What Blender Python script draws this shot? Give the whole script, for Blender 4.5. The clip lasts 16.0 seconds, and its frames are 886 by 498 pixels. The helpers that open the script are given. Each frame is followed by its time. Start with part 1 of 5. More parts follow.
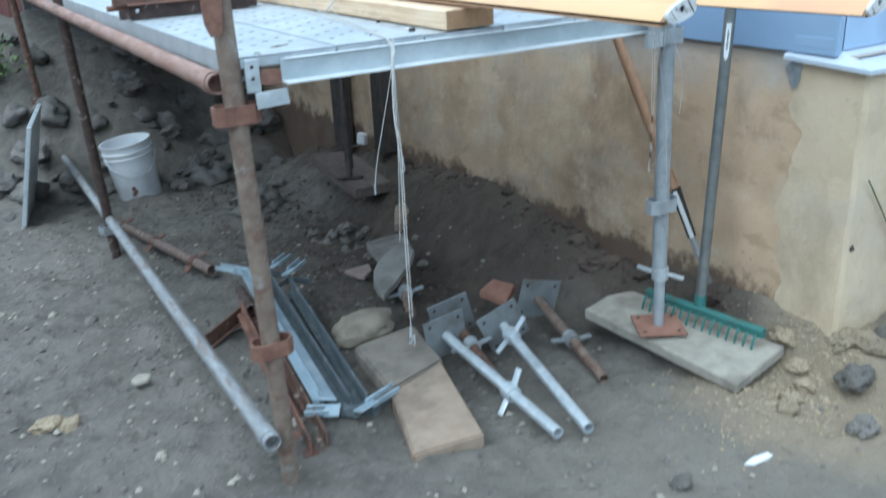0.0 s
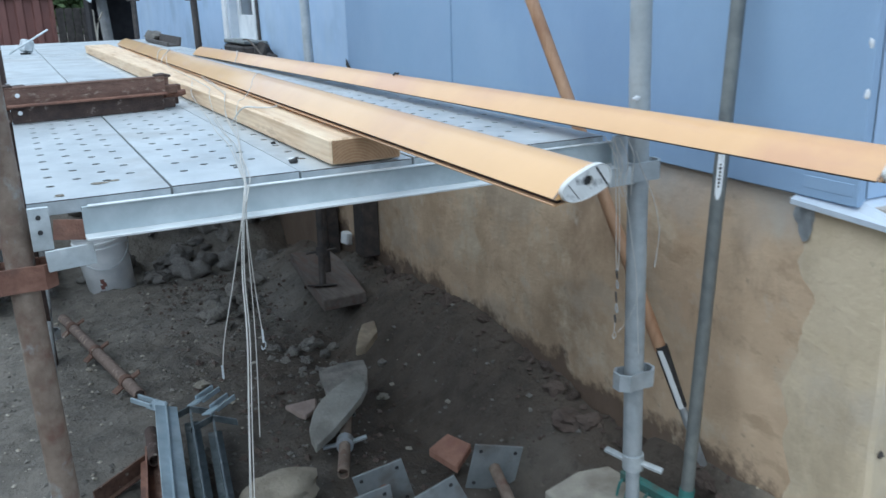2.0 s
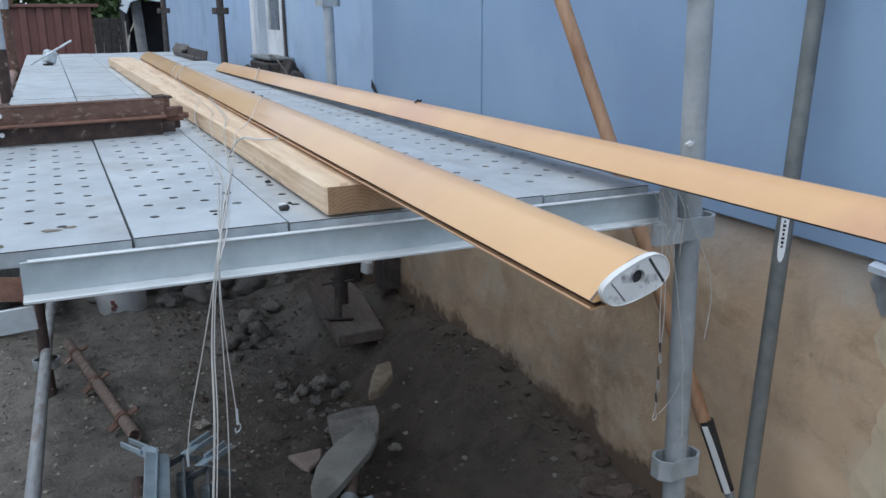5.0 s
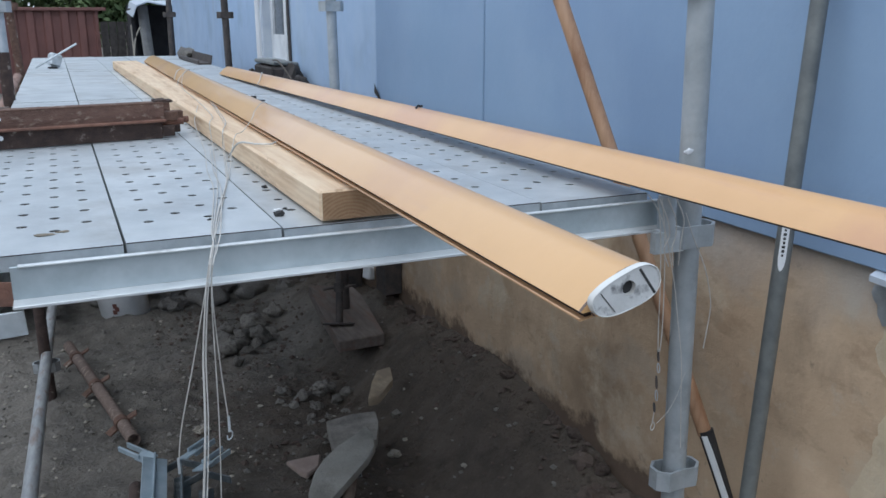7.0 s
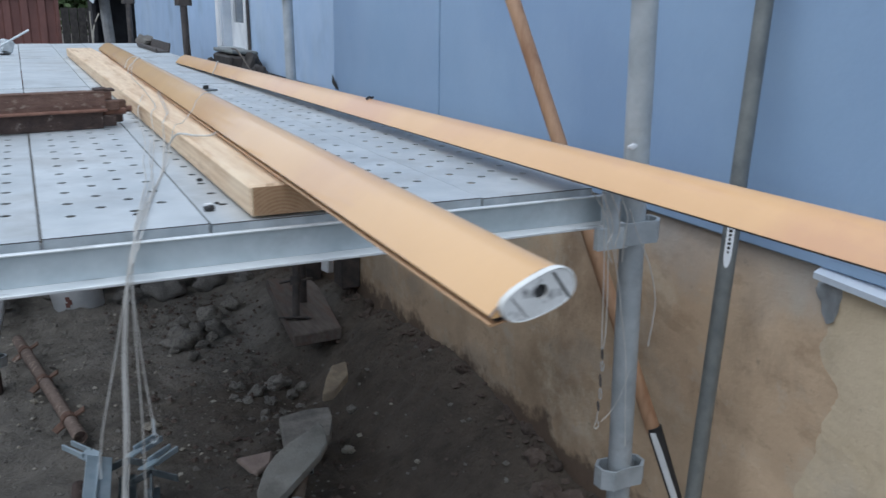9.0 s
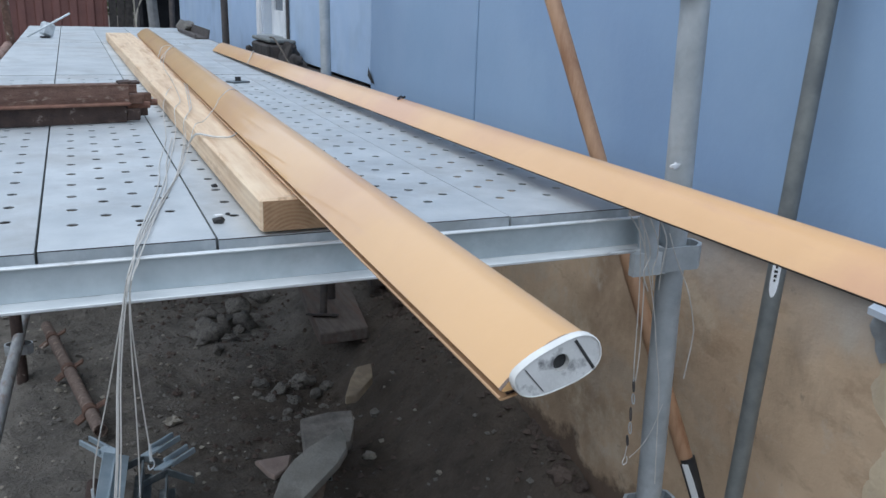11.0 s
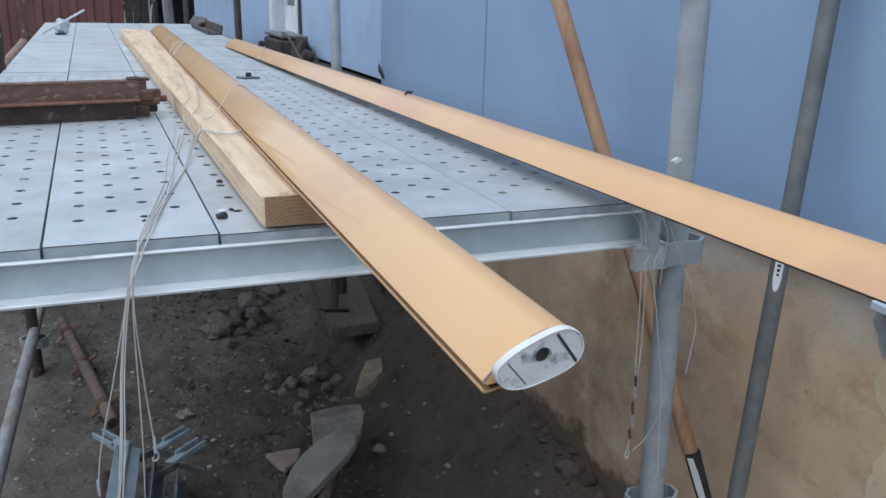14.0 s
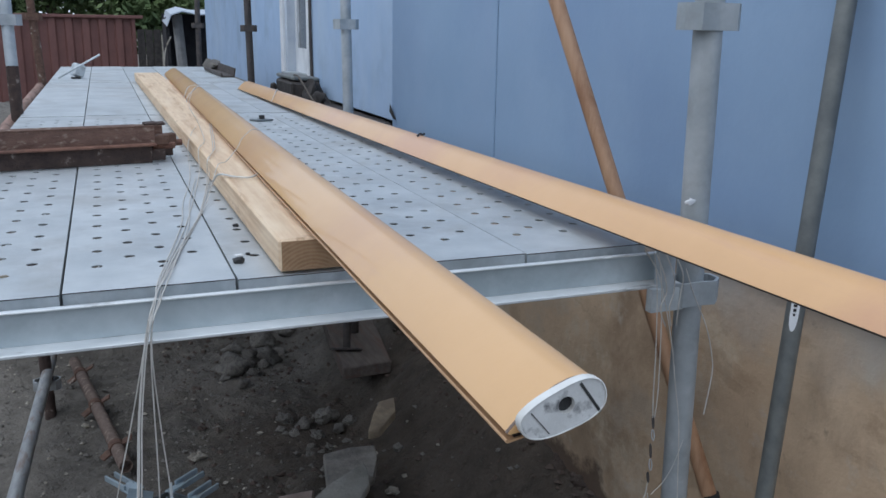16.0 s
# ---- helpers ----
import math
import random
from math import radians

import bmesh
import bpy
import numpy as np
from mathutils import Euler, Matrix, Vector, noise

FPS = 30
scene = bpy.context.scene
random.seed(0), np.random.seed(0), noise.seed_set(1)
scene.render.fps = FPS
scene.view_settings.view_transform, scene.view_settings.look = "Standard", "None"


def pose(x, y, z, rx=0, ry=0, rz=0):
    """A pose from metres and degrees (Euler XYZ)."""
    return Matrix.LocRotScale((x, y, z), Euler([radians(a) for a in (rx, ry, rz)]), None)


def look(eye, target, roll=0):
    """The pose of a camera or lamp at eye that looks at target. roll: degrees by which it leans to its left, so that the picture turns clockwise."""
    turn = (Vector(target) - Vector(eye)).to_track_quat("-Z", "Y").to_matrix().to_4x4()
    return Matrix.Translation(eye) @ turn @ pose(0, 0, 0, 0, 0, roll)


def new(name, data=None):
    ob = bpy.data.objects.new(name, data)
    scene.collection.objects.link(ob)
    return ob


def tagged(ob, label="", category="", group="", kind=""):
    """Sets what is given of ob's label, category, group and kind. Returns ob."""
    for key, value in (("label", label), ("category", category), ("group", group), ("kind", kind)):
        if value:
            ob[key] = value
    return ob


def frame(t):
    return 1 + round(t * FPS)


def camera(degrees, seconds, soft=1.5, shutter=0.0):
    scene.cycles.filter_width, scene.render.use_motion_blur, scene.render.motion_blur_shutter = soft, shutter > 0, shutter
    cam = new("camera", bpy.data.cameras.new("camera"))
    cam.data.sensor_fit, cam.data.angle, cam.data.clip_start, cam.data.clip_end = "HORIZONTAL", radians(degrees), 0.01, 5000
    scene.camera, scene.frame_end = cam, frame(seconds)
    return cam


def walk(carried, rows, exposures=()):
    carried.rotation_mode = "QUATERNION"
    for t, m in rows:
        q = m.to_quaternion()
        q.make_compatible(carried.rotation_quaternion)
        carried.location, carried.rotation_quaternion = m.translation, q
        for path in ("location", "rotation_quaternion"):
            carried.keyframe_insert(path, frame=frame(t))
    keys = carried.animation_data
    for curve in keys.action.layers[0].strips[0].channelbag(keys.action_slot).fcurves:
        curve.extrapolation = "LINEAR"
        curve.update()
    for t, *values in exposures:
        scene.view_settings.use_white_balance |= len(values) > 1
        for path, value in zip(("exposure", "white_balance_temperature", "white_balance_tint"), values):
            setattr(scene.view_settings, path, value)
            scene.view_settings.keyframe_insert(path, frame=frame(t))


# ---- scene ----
cam = camera(55.1, 16.0, soft=1.5, shutter=0.5)
PATH = [
    (0, (-0.573, -1.845, 1.372), (0.357, -0.232, 0.644), -2.8),
    (0.5, (-0.473, -1.697, 1.386), (0.524, -0.086, 0.744), -1.8),
    (1, (-0.291, -1.637, 1.379), (0.713, -0.035, 0.727), -2.3),
    (1.5, (-0.074, -1.614, 1.428), (0.874, 0.028, 0.793), -2.1),
    (2, (0.003, -1.518, 1.416), (0.86, 0.195, 0.841), -1.6),
    (2.5, (0.054, -1.376, 1.425), (0.891, 0.339, 0.827), -0.9),
    (3, (0.137, -1.313, 1.412), (0.95, 0.409, 0.799), -1.0),
    (3.5, (0.163, -1.291, 1.418), (0.951, 0.448, 0.821), -1.1),
    (4, (0.158, -1.287, 1.421), (0.94, 0.475, 0.888), -0.6),
    (4.5, (0.15, -1.291, 1.424), (0.942, 0.464, 0.884), -0.4),
    (6.8, (0.165, -1.289, 1.426), (0.964, 0.469, 0.904), -0.2),
    (7, (0.17, -1.286, 1.425), (0.956, 0.476, 0.899), 0.0),
    (7.5, (0.167, -1.281, 1.428), (0.949, 0.482, 0.898), 0.3),
    (8, (0.173, -1.282, 1.427), (0.987, 0.465, 0.891), 0.6),
    (8.5, (0.176, -1.282, 1.427), (1.03, 0.445, 0.888), 1.0),
    (9, (0.236, -1.274, 1.424), (1.083, 0.454, 0.878), 0.7),
    (9.2, (0.286, -1.271, 1.432), (1.116, 0.464, 0.882), 0.9),
    (11.5, (0.306, -1.179, 1.448), (1.066, 0.578, 0.87), 1.9),
    (12, (0.313, -1.181, 1.443), (1.066, 0.577, 0.858), 1.7),
    (12.5, (0.309, -1.192, 1.442), (1.058, 0.567, 0.854), 1.7),
    (13, (0.313, -1.2, 1.441), (1.062, 0.558, 0.85), 1.8),
    (13.5, (0.309, -1.202, 1.444), (1.049, 0.559, 0.85), 1.8),
    (14, (0.318, -1.206, 1.452), (1.048, 0.561, 0.866), 1.6),
    (14.5, (0.308, -1.207, 1.455), (1.031, 0.574, 0.902), 1.5),
    (15, (0.306, -1.204, 1.459), (1.027, 0.584, 0.925), 1.4),
    (15.5, (0.305, -1.205, 1.458), (1.019, 0.588, 0.933), 1.1),
    (16, (0.309, -1.204, 1.462), (1.025, 0.595, 0.959), 1.0),
]
EXPOSURES = [(0, 1.05, 5880, -1), (0.5, 1.09, 5880, -1), (1.5, 1.05, 6020, 2), (2.0, 0.68, 6130, 3), (2.5, 0.70, 6220, 5), (3.0, 0.66, 6290, 6), (3.5, 0.46, 6340, 7), (4.0, 0.34, 6370, 8), (7.0, 0.33, 6460, 9), (12.5, 0.38, 6480, 9), (14.0, 0.37, 6480, 9), (15.5, 0.36, 6460, 10), (16.0, 0.13, 6440, 10)]
walk(cam, [(t, look(eye, target, roll)) for t, eye, target, roll in PATH], EXPOSURES)

# ---- world and light ----
world = bpy.data.worlds.new("sky")
scene.world = world
world.use_nodes = True
wn, wl = world.node_tree.nodes, world.node_tree.links
wn.clear()
sky = wn.new("ShaderNodeTexSky")
sky.sky_type, sky.sun_disc, sky.sun_elevation, sky.sun_rotation = "NISHITA", False, radians(38), radians(250)
sky.air_density, sky.dust_density = 1.0, 1.0
soft_sky = wn.new("ShaderNodeMixRGB")
soft_sky.inputs[0].default_value = 0.8
soft_sky.inputs[2].default_value = (6.4, 7.5, 9.2, 1)
back = wn.new("ShaderNodeBackground")
back.inputs[1].default_value = 0.115
out = wn.new("ShaderNodeOutputWorld")
wl.new(sky.outputs[0], soft_sky.inputs[1])
wl.new(soft_sky.outputs[0], back.inputs[0])
wl.new(back.outputs[0], out.inputs[0])
lamp = bpy.data.lights.new("sun", "SUN")
lamp.energy, lamp.angle, lamp.color = 1.12, radians(70), (0.93, 0.97, 1.0)
sun = new("sun", lamp)
sun.matrix_world = look((-3.5, -1.5, 9), (0, 0, 0))

# ---- materials ----


def mat(name, c1, c2, scale=12.0, rough=0.6, metal=0.0, bump=0.15, grain=90.0, c3=None, s3=2.5, lo=0.35, hi=0.65,
        lo3=0.5, hi3=0.65, stretch=(1, 1, 1), vary=0.0, rough2=None, coat=0.0):
    """A worn surface: two colours mixed by a noise of the given scale, a third in larger patches, and fine relief."""
    m = bpy.data.materials.new(name)
    m.use_nodes = True
    n, k = m.node_tree.nodes, m.node_tree.links
    bsdf = n["Principled BSDF"]
    co, mp = n.new("ShaderNodeTexCoord"), n.new("ShaderNodeMapping")
    mp.inputs["Scale"].default_value = stretch
    info = n.new("ShaderNodeObjectInfo")
    shift = n.new("ShaderNodeVectorMath")
    shift.operation = "MULTIPLY_ADD"
    shift.inputs[1].default_value = (7.3, 3.1, 5.7)
    k.new(info.outputs["Random"], shift.inputs[0])
    k.new(co.outputs["Object"], shift.inputs[2])
    k.new(shift.outputs[0], mp.inputs["Vector"])

    def noise_tex(s, detail):
        t = n.new("ShaderNodeTexNoise")
        t.inputs["Scale"].default_value, t.inputs["Detail"].default_value = s, detail
        t.inputs["Roughness"].default_value = 0.6
        k.new(mp.outputs[0], t.inputs["Vector"])
        return t

    def band(t, a, b):
        r = n.new("ShaderNodeMapRange")
        r.inputs["From Min"].default_value, r.inputs["From Max"].default_value = a, b
        k.new(t.outputs["Fac"], r.inputs["Value"])
        return r

    def blend(f, a, b):
        x = n.new("ShaderNodeMixRGB")
        k.new(f.outputs[0], x.inputs[0])
        for i, v in ((1, a), (2, b)):
            if isinstance(v, tuple):
                x.inputs[i].default_value = (*v, 1)
            else:
                k.new(v.outputs[0], x.inputs[i])
        return x

    f1 = band(noise_tex(scale, 6), lo, hi)
    col = blend(f1, c1, c2)
    f3 = None
    if c3:
        f3 = band(noise_tex(s3, 8), lo3, hi3)
        col = blend(f3, col, c3)
    if vary:
        hsv = n.new("ShaderNodeHueSaturation")
        r = n.new("ShaderNodeMapRange")
        r.inputs["To Min"].default_value, r.inputs["To Max"].default_value = 1 - vary, 1 + vary
        k.new(info.outputs["Random"], r.inputs["Value"])
        k.new(r.outputs[0], hsv.inputs["Value"])
        k.new(col.outputs[0], hsv.inputs["Color"])
        col = hsv
    k.new(col.outputs[0], bsdf.inputs["Base Color"])
    bsdf.inputs["Roughness"].default_value, bsdf.inputs["Metallic"].default_value = rough, metal
    bsdf.inputs["Coat Weight"].default_value = coat
    if rough2 is not None:
        rr = n.new("ShaderNodeMapRange")
        rr.inputs["To Min"].default_value, rr.inputs["To Max"].default_value = rough, rough2
        k.new((f3 or f1).outputs[0], rr.inputs["Value"])
        k.new(rr.outputs[0], bsdf.inputs["Roughness"])
    if bump:
        b = n.new("ShaderNodeBump")
        b.inputs["Strength"].default_value, b.inputs["Distance"].default_value = bump, 0.01
        k.new(noise_tex(grain, 5).outputs["Fac"], b.inputs["Height"])
        k.new(b.outputs[0], bsdf.inputs["Normal"])
    return m


def overlay(m, colour, scale, lo, hi, amount, stretch=(1, 1, 1), detail=8):
    """One more layer of stain with its own shape, over a material made by mat()."""
    n, k = m.node_tree.nodes, m.node_tree.links
    target = n["Principled BSDF"].inputs["Base Color"]
    old = target.links[0].from_socket
    co, mp, tx, mr, mx = (n.new("ShaderNode" + x) for x in ("TexCoord", "Mapping", "TexNoise", "MapRange", "MixRGB"))
    mp.inputs["Scale"].default_value = stretch
    mp.inputs["Location"].default_value = (scale * 3.1, scale * 1.7, scale * 0.9)
    tx.inputs["Scale"].default_value, tx.inputs["Detail"].default_value, tx.inputs["Roughness"].default_value = scale, detail, 0.65
    mr.inputs["From Min"].default_value, mr.inputs["From Max"].default_value, mr.inputs["To Max"].default_value = lo, hi, amount
    mx.inputs[2].default_value = (*colour, 1)
    k.new(co.outputs["Object"], mp.inputs[0])
    k.new(mp.outputs[0], tx.inputs["Vector"])
    k.new(tx.outputs["Fac"], mr.inputs["Value"])
    k.new(mr.outputs[0], mx.inputs[0])
    k.new(old, mx.inputs[1])
    k.new(mx.outputs[0], target)


GALV = mat("galvanised_steel", (0.50, 0.55, 0.58), (0.68, 0.72, 0.74), 26, 0.4, 0.4, 0.06, 180, (0.40, 0.43, 0.44), 5, rough2=0.6)
WEATHERED = mat("weathered_zinc", (0.25, 0.26, 0.27), (0.37, 0.38, 0.385), 70, 0.6, 0.25, 0.12, 140, (0.22, 0.17, 0.145), 46, lo3=0.52, hi3=0.66, stretch=(0.7, 0.16, 0.7))
CLAY = mat("red_clay", (0.085, 0.063, 0.052), (0.14, 0.105, 0.086), 14, 0.95, 0, 0.7, 60, (0.08, 0.055, 0.045), 5)
DECK = mat("plank_zinc", (0.45, 0.483, 0.50), (0.56, 0.587, 0.598), 9, 0.48, 0.4, 0.08, 120, (0.42, 0.43, 0.43), 3.5, vary=0.06, rough2=0.65)
DULL = mat("dull_zinc", (0.34, 0.37, 0.39), (0.46, 0.49, 0.51), 22, 0.5, 0.45, 0.1, 150, (0.26, 0.25, 0.24), 6)
WORNEDGE = mat("worn_bright_zinc", (0.60, 0.63, 0.64), (0.74, 0.76, 0.76), 30, 0.45, 0.3, 0.1, 150, (0.33, 0.33, 0.325), 22, lo3=0.57, hi3=0.66, stretch=(0.35, 1, 1))
RUST = mat("rusted_steel", (0.10, 0.055, 0.04), (0.19, 0.11, 0.08), 35, 0.85, 0.1, 0.5, 160, (0.40, 0.35, 0.30), 16, lo3=0.60, hi3=0.66)
FLAKED = mat("flaking_paint_rust", (0.13, 0.075, 0.058), (0.20, 0.118, 0.09), 35, 0.85, 0.1, 0.5, 160, (0.33, 0.25, 0.20), 62, lo3=0.55, hi3=0.68, stretch=(0.6, 0.6, 1.2))
RUSTDARK = mat("dark_rust", (0.045, 0.03, 0.026), (0.085, 0.055, 0.045), 30, 0.85, 0.1, 0.5, 150, (0.26, 0.22, 0.19), 30, lo3=0.60, hi3=0.66)
RUST2 = mat("rusty_painted_steel", (0.17, 0.080, 0.056), (0.26, 0.135, 0.095), 28, 0.8, 0.05, 0.4, 150, (0.10, 0.06, 0.05), 8)
RUSTY_PIPE = mat("pink_rust_pipe", (0.36, 0.24, 0.20), (0.27, 0.15, 0.11), 55, 0.7, 0.2, 0.3, 130, (0.17, 0.105, 0.08), 30, stretch=(0.7, 0.16, 0.7))
STAIN = mat("stained_standard", (0.18, 0.13, 0.10), (0.27, 0.21, 0.165), 26, 0.75, 0.2, 0.35, 140, (0.17, 0.10, 0.075), 20, lo3=0.50, hi3=0.66)
DARKTUBE = mat("dark_tube", (0.06, 0.055, 0.055), (0.11, 0.09, 0.08), 25, 0.7, 0.3, 0.3, 120)
PINE = mat("pine", (0.69, 0.49, 0.315), (0.79, 0.61, 0.425), 14, 0.6, 0, 0.15, 60, (0.52, 0.33, 0.19), 4, stretch=(9, 0.5, 9))
ENDGRAIN = mat("pine_end", (0.27, 0.155, 0.08), (0.37, 0.22, 0.12), 40, 0.8, 0, 0.3, 120)
TAN = mat("tan_enamel", (0.665, 0.388, 0.168), (0.705, 0.418, 0.188), 5, 0.34, 0, 0.03, 160, (0.62, 0.35, 0.165), 2.2, coat=0.5)
TANPINK = mat("pinkish_tan_enamel", (0.672, 0.388, 0.180), (0.712, 0.418, 0.200), 5, 0.36, 0, 0.03, 160, (0.63, 0.345, 0.185), 2.2, coat=0.5)
LIPTAN = mat("bronze_lip", (0.56, 0.33, 0.175), (0.64, 0.39, 0.215), 30, 0.4, 0.2, 0.05, 160)
CAP = mat("white_plastic", (0.72, 0.72, 0.70), (0.62, 0.61, 0.58), 30, 0.5, 0, 0.08, 90, (0.42, 0.41, 0.39), 18, lo3=0.55, hi3=0.7)
BLACK = mat("black_rubber", (0.02, 0.02, 0.022), (0.04, 0.04, 0.04), 20, 0.7, 0, 0.2, 90)
PINKISH = mat("pinkish_slab", (0.25, 0.19, 0.165), (0.33, 0.255, 0.22), 16, 0.9, 0, 0.4, 80)
OLDWOOD = mat("old_dark_board", (0.12, 0.10, 0.088), (0.18, 0.15, 0.13), 14, 0.9, 0, 0.3, 80, (0.15, 0.10, 0.08), 5, stretch=(4, 0.6, 4))
RUSTY_OLD = mat("dark_rusty_tube", (0.13, 0.095, 0.08), (0.20, 0.145, 0.12), 50, 0.8, 0.1, 0.3, 130, (0.33, 0.25, 0.20), 34, lo3=0.56, hi3=0.66)
SOIL = mat("soil", (0.122, 0.110, 0.096), (0.200, 0.181, 0.157), 9, 0.95, 0, 1.0, 55, (0.225, 0.203, 0.176), 1.3, lo3=0.5, hi3=0.7)
STONE = mat("stone", (0.17, 0.155, 0.14), (0.27, 0.25, 0.22), 14, 0.9, 0, 0.6, 60, (0.12, 0.11, 0.10), 5, vary=0.25)
SAND = mat("sandy_rubble", (0.40, 0.315, 0.21), (0.50, 0.41, 0.29), 16, 0.95, 0, 0.6, 70, (0.25, 0.20, 0.15), 5, vary=0.2)
SANDSTONE = mat("sandy_stone", (0.25, 0.215, 0.165), (0.34, 0.295, 0.23), 14, 0.92, 0, 0.6, 60, (0.18, 0.155, 0.12), 6)
GREYSLAB = mat("grey_slab", (0.25, 0.24, 0.215), (0.33, 0.315, 0.28), 12, 0.92, 0, 0.5, 70, (0.19, 0.18, 0.16), 5)
PLATEGREY = mat("grey_plate", (0.20, 0.215, 0.22), (0.28, 0.295, 0.30), 16, 0.6, 0.25, 0.15, 120, (0.17, 0.15, 0.135), 7)
PALE = mat("pale_concrete", (0.36, 0.33, 0.28), (0.46, 0.42, 0.35), 16, 0.9, 0, 0.4, 80, (0.27, 0.24, 0.2), 5, vary=0.1)
WEBZINC = mat("blue_grey_zinc", (0.40, 0.46, 0.485), (0.53, 0.585, 0.61), 9, 0.45, 0.35, 0.06, 180, (0.33, 0.38, 0.40), 3.5, rough2=0.6)
overlay(WEBZINC, (0.62, 0.66, 0.68), 4, 0.55, 0.72, 0.5, (0.5, 1, 1))
GREYZINC = mat("worn_grey_zinc", (0.33, 0.365, 0.385), (0.45, 0.48, 0.50), 16, 0.5, 0.3, 0.1, 150, (0.27, 0.285, 0.29), 7, lo3=0.52, hi3=0.68)
overlay(GREYZINC, (0.58, 0.60, 0.61), 11, 0.64, 0.72, 0.5, (1, 1, 0.4))
BLUEZINC = mat("bluish_zinc", (0.33, 0.42, 0.48), (0.43, 0.51, 0.56), 18, 0.45, 0.3, 0.08, 150, (0.27, 0.33, 0.37), 5)
DARKZINC = mat("dark_zinc", (0.13, 0.155, 0.17), (0.20, 0.23, 0.245), 22, 0.5, 0.4, 0.1, 150, (0.30, 0.33, 0.34), 12, lo3=0.58, hi3=0.68)
MIDZINC = mat("grey_zinc", (0.40, 0.445, 0.475), (0.53, 0.565, 0.59), 22, 0.45, 0.35, 0.08, 150, (0.33, 0.36, 0.37), 5)
SMUDGE = mat("smudged_plastic", (0.55, 0.55, 0.54), (0.66, 0.66, 0.65), 35, 0.5, 0, 0.1, 120, (0.16, 0.16, 0.165), 55, lo3=0.54, hi3=0.68)
DARKSTONE = mat("dark_clod", (0.15, 0.140, 0.130), (0.23, 0.215, 0.20), 12, 0.95, 0, 0.7, 60, vary=0.25)
RENDER = mat("sand_render", (0.55, 0.392, 0.258), (0.66, 0.488, 0.332), 4, 0.92, 0, 0.28, 20, (0.38, 0.27, 0.175), 1.7, lo3=0.46, hi3=0.66)
RENDER2 = mat("sand_render_lighter", (0.60, 0.48, 0.325), (0.69, 0.565, 0.40), 5, 0.9, 0, 0.3, 45, (0.44, 0.345, 0.235), 2.6)
BLUE = mat("blue_paint", (0.266, 0.385, 0.543), (0.296, 0.415, 0.573), 3, 0.5, 0, 0.08, 40, (0.242, 0.350, 0.515), 1.1)
PALEBLUE = mat("pale_blue_paint", (0.345, 0.475, 0.655), (0.395, 0.52, 0.70), 4, 0.6, 0, 0.08, 60, (0.31, 0.42, 0.57), 2.5)
WHITE = mat("white_paint", (0.74, 0.76, 0.78), (0.80, 0.81, 0.82), 10, 0.5, 0, 0.05, 80, (0.62, 0.64, 0.66), 4)
FLASH = mat("pale_flashing", (0.52, 0.58, 0.66), (0.60, 0.65, 0.71), 12, 0.5, 0.2, 0.08, 80)
WOODSHAFT = mat("varnished_shaft", (0.40, 0.225, 0.13), (0.48, 0.29, 0.175), 20, 0.45, 0, 0.1, 90, (0.30, 0.155, 0.085), 7, stretch=(3, 3, 0.5))
GREYSHAFT = mat("grey_shaft", (0.15, 0.16, 0.16), (0.22, 0.23, 0.22), 22, 0.5, 0.3, 0.1, 100)
GREEN = mat("green_enamel", (0.045, 0.17, 0.155), (0.065, 0.22, 0.20), 18, 0.5, 0.1, 0.15, 80, (0.08, 0.12, 0.10), 9)
WIRE = mat("wire", (0.50, 0.48, 0.45), (0.62, 0.60, 0.56), 40, 0.5, 0.2, 0.0)
FENCE = mat("fence_sheet", (0.165, 0.075, 0.066), (0.20, 0.09, 0.077), 4, 0.6, 0.1, 0.05, 60)
LEAF = mat("leaves", (0.075, 0.12, 0.04), (0.13, 0.18, 0.065), 3, 0.7, 0, 0.0, 60, (0.03, 0.06, 0.02), 0.8, vary=0.2)
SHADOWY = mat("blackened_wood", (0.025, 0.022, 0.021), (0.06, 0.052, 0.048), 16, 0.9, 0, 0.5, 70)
BARK = mat("bark", (0.07, 0.055, 0.045), (0.13, 0.11, 0.09), 14, 0.9, 0, 0.6, 50)
GLASSY = mat("door_glass", (0.10, 0.12, 0.14), (0.13, 0.15, 0.17), 3, 0.12, 0, 0.0)
BRICKY = mat("orange_clay", (0.26, 0.125, 0.085), (0.33, 0.175, 0.125), 20, 0.9, 0, 0.4, 80, (0.24, 0.12, 0.09), 8)

overlay(RENDER, (0.62, 0.51, 0.375), 3.2, 0.53, 0.62, 0.85)
overlay(RENDER, (0.42, 0.29, 0.185), 5.5, 0.56, 0.63, 0.55, (1, 0.8, 1.6))
overlay(RENDER, (0.24, 0.155, 0.10), 2.1, 0.53, 0.68, 0.7, (1, 1, 0.6))
overlay(RENDER, (0.60, 0.525, 0.43), 9, 0.60, 0.72, 0.6)
overlay(RENDER, (0.16, 0.12, 0.09), 24, 0.62, 0.74, 0.6)
overlay(RENDER, (0.50, 0.42, 0.33), 1.6, 0.52, 0.58, 0.45, (1, 1, 1.4))
overlay(RENDER2, (0.58, 0.50, 0.40), 3.0, 0.52, 0.66, 0.7)
overlay(RENDER2, (0.36, 0.28, 0.19), 2.4, 0.54, 0.68, 0.6, (1, 1, 0.5))
overlay(RENDER2, (0.24, 0.19, 0.14), 22, 0.63, 0.75, 0.5)
overlay(BLUE, (0.30, 0.40, 0.56), 1.6, 0.5, 0.7, 0.5, (1, 1.6, 0.25))
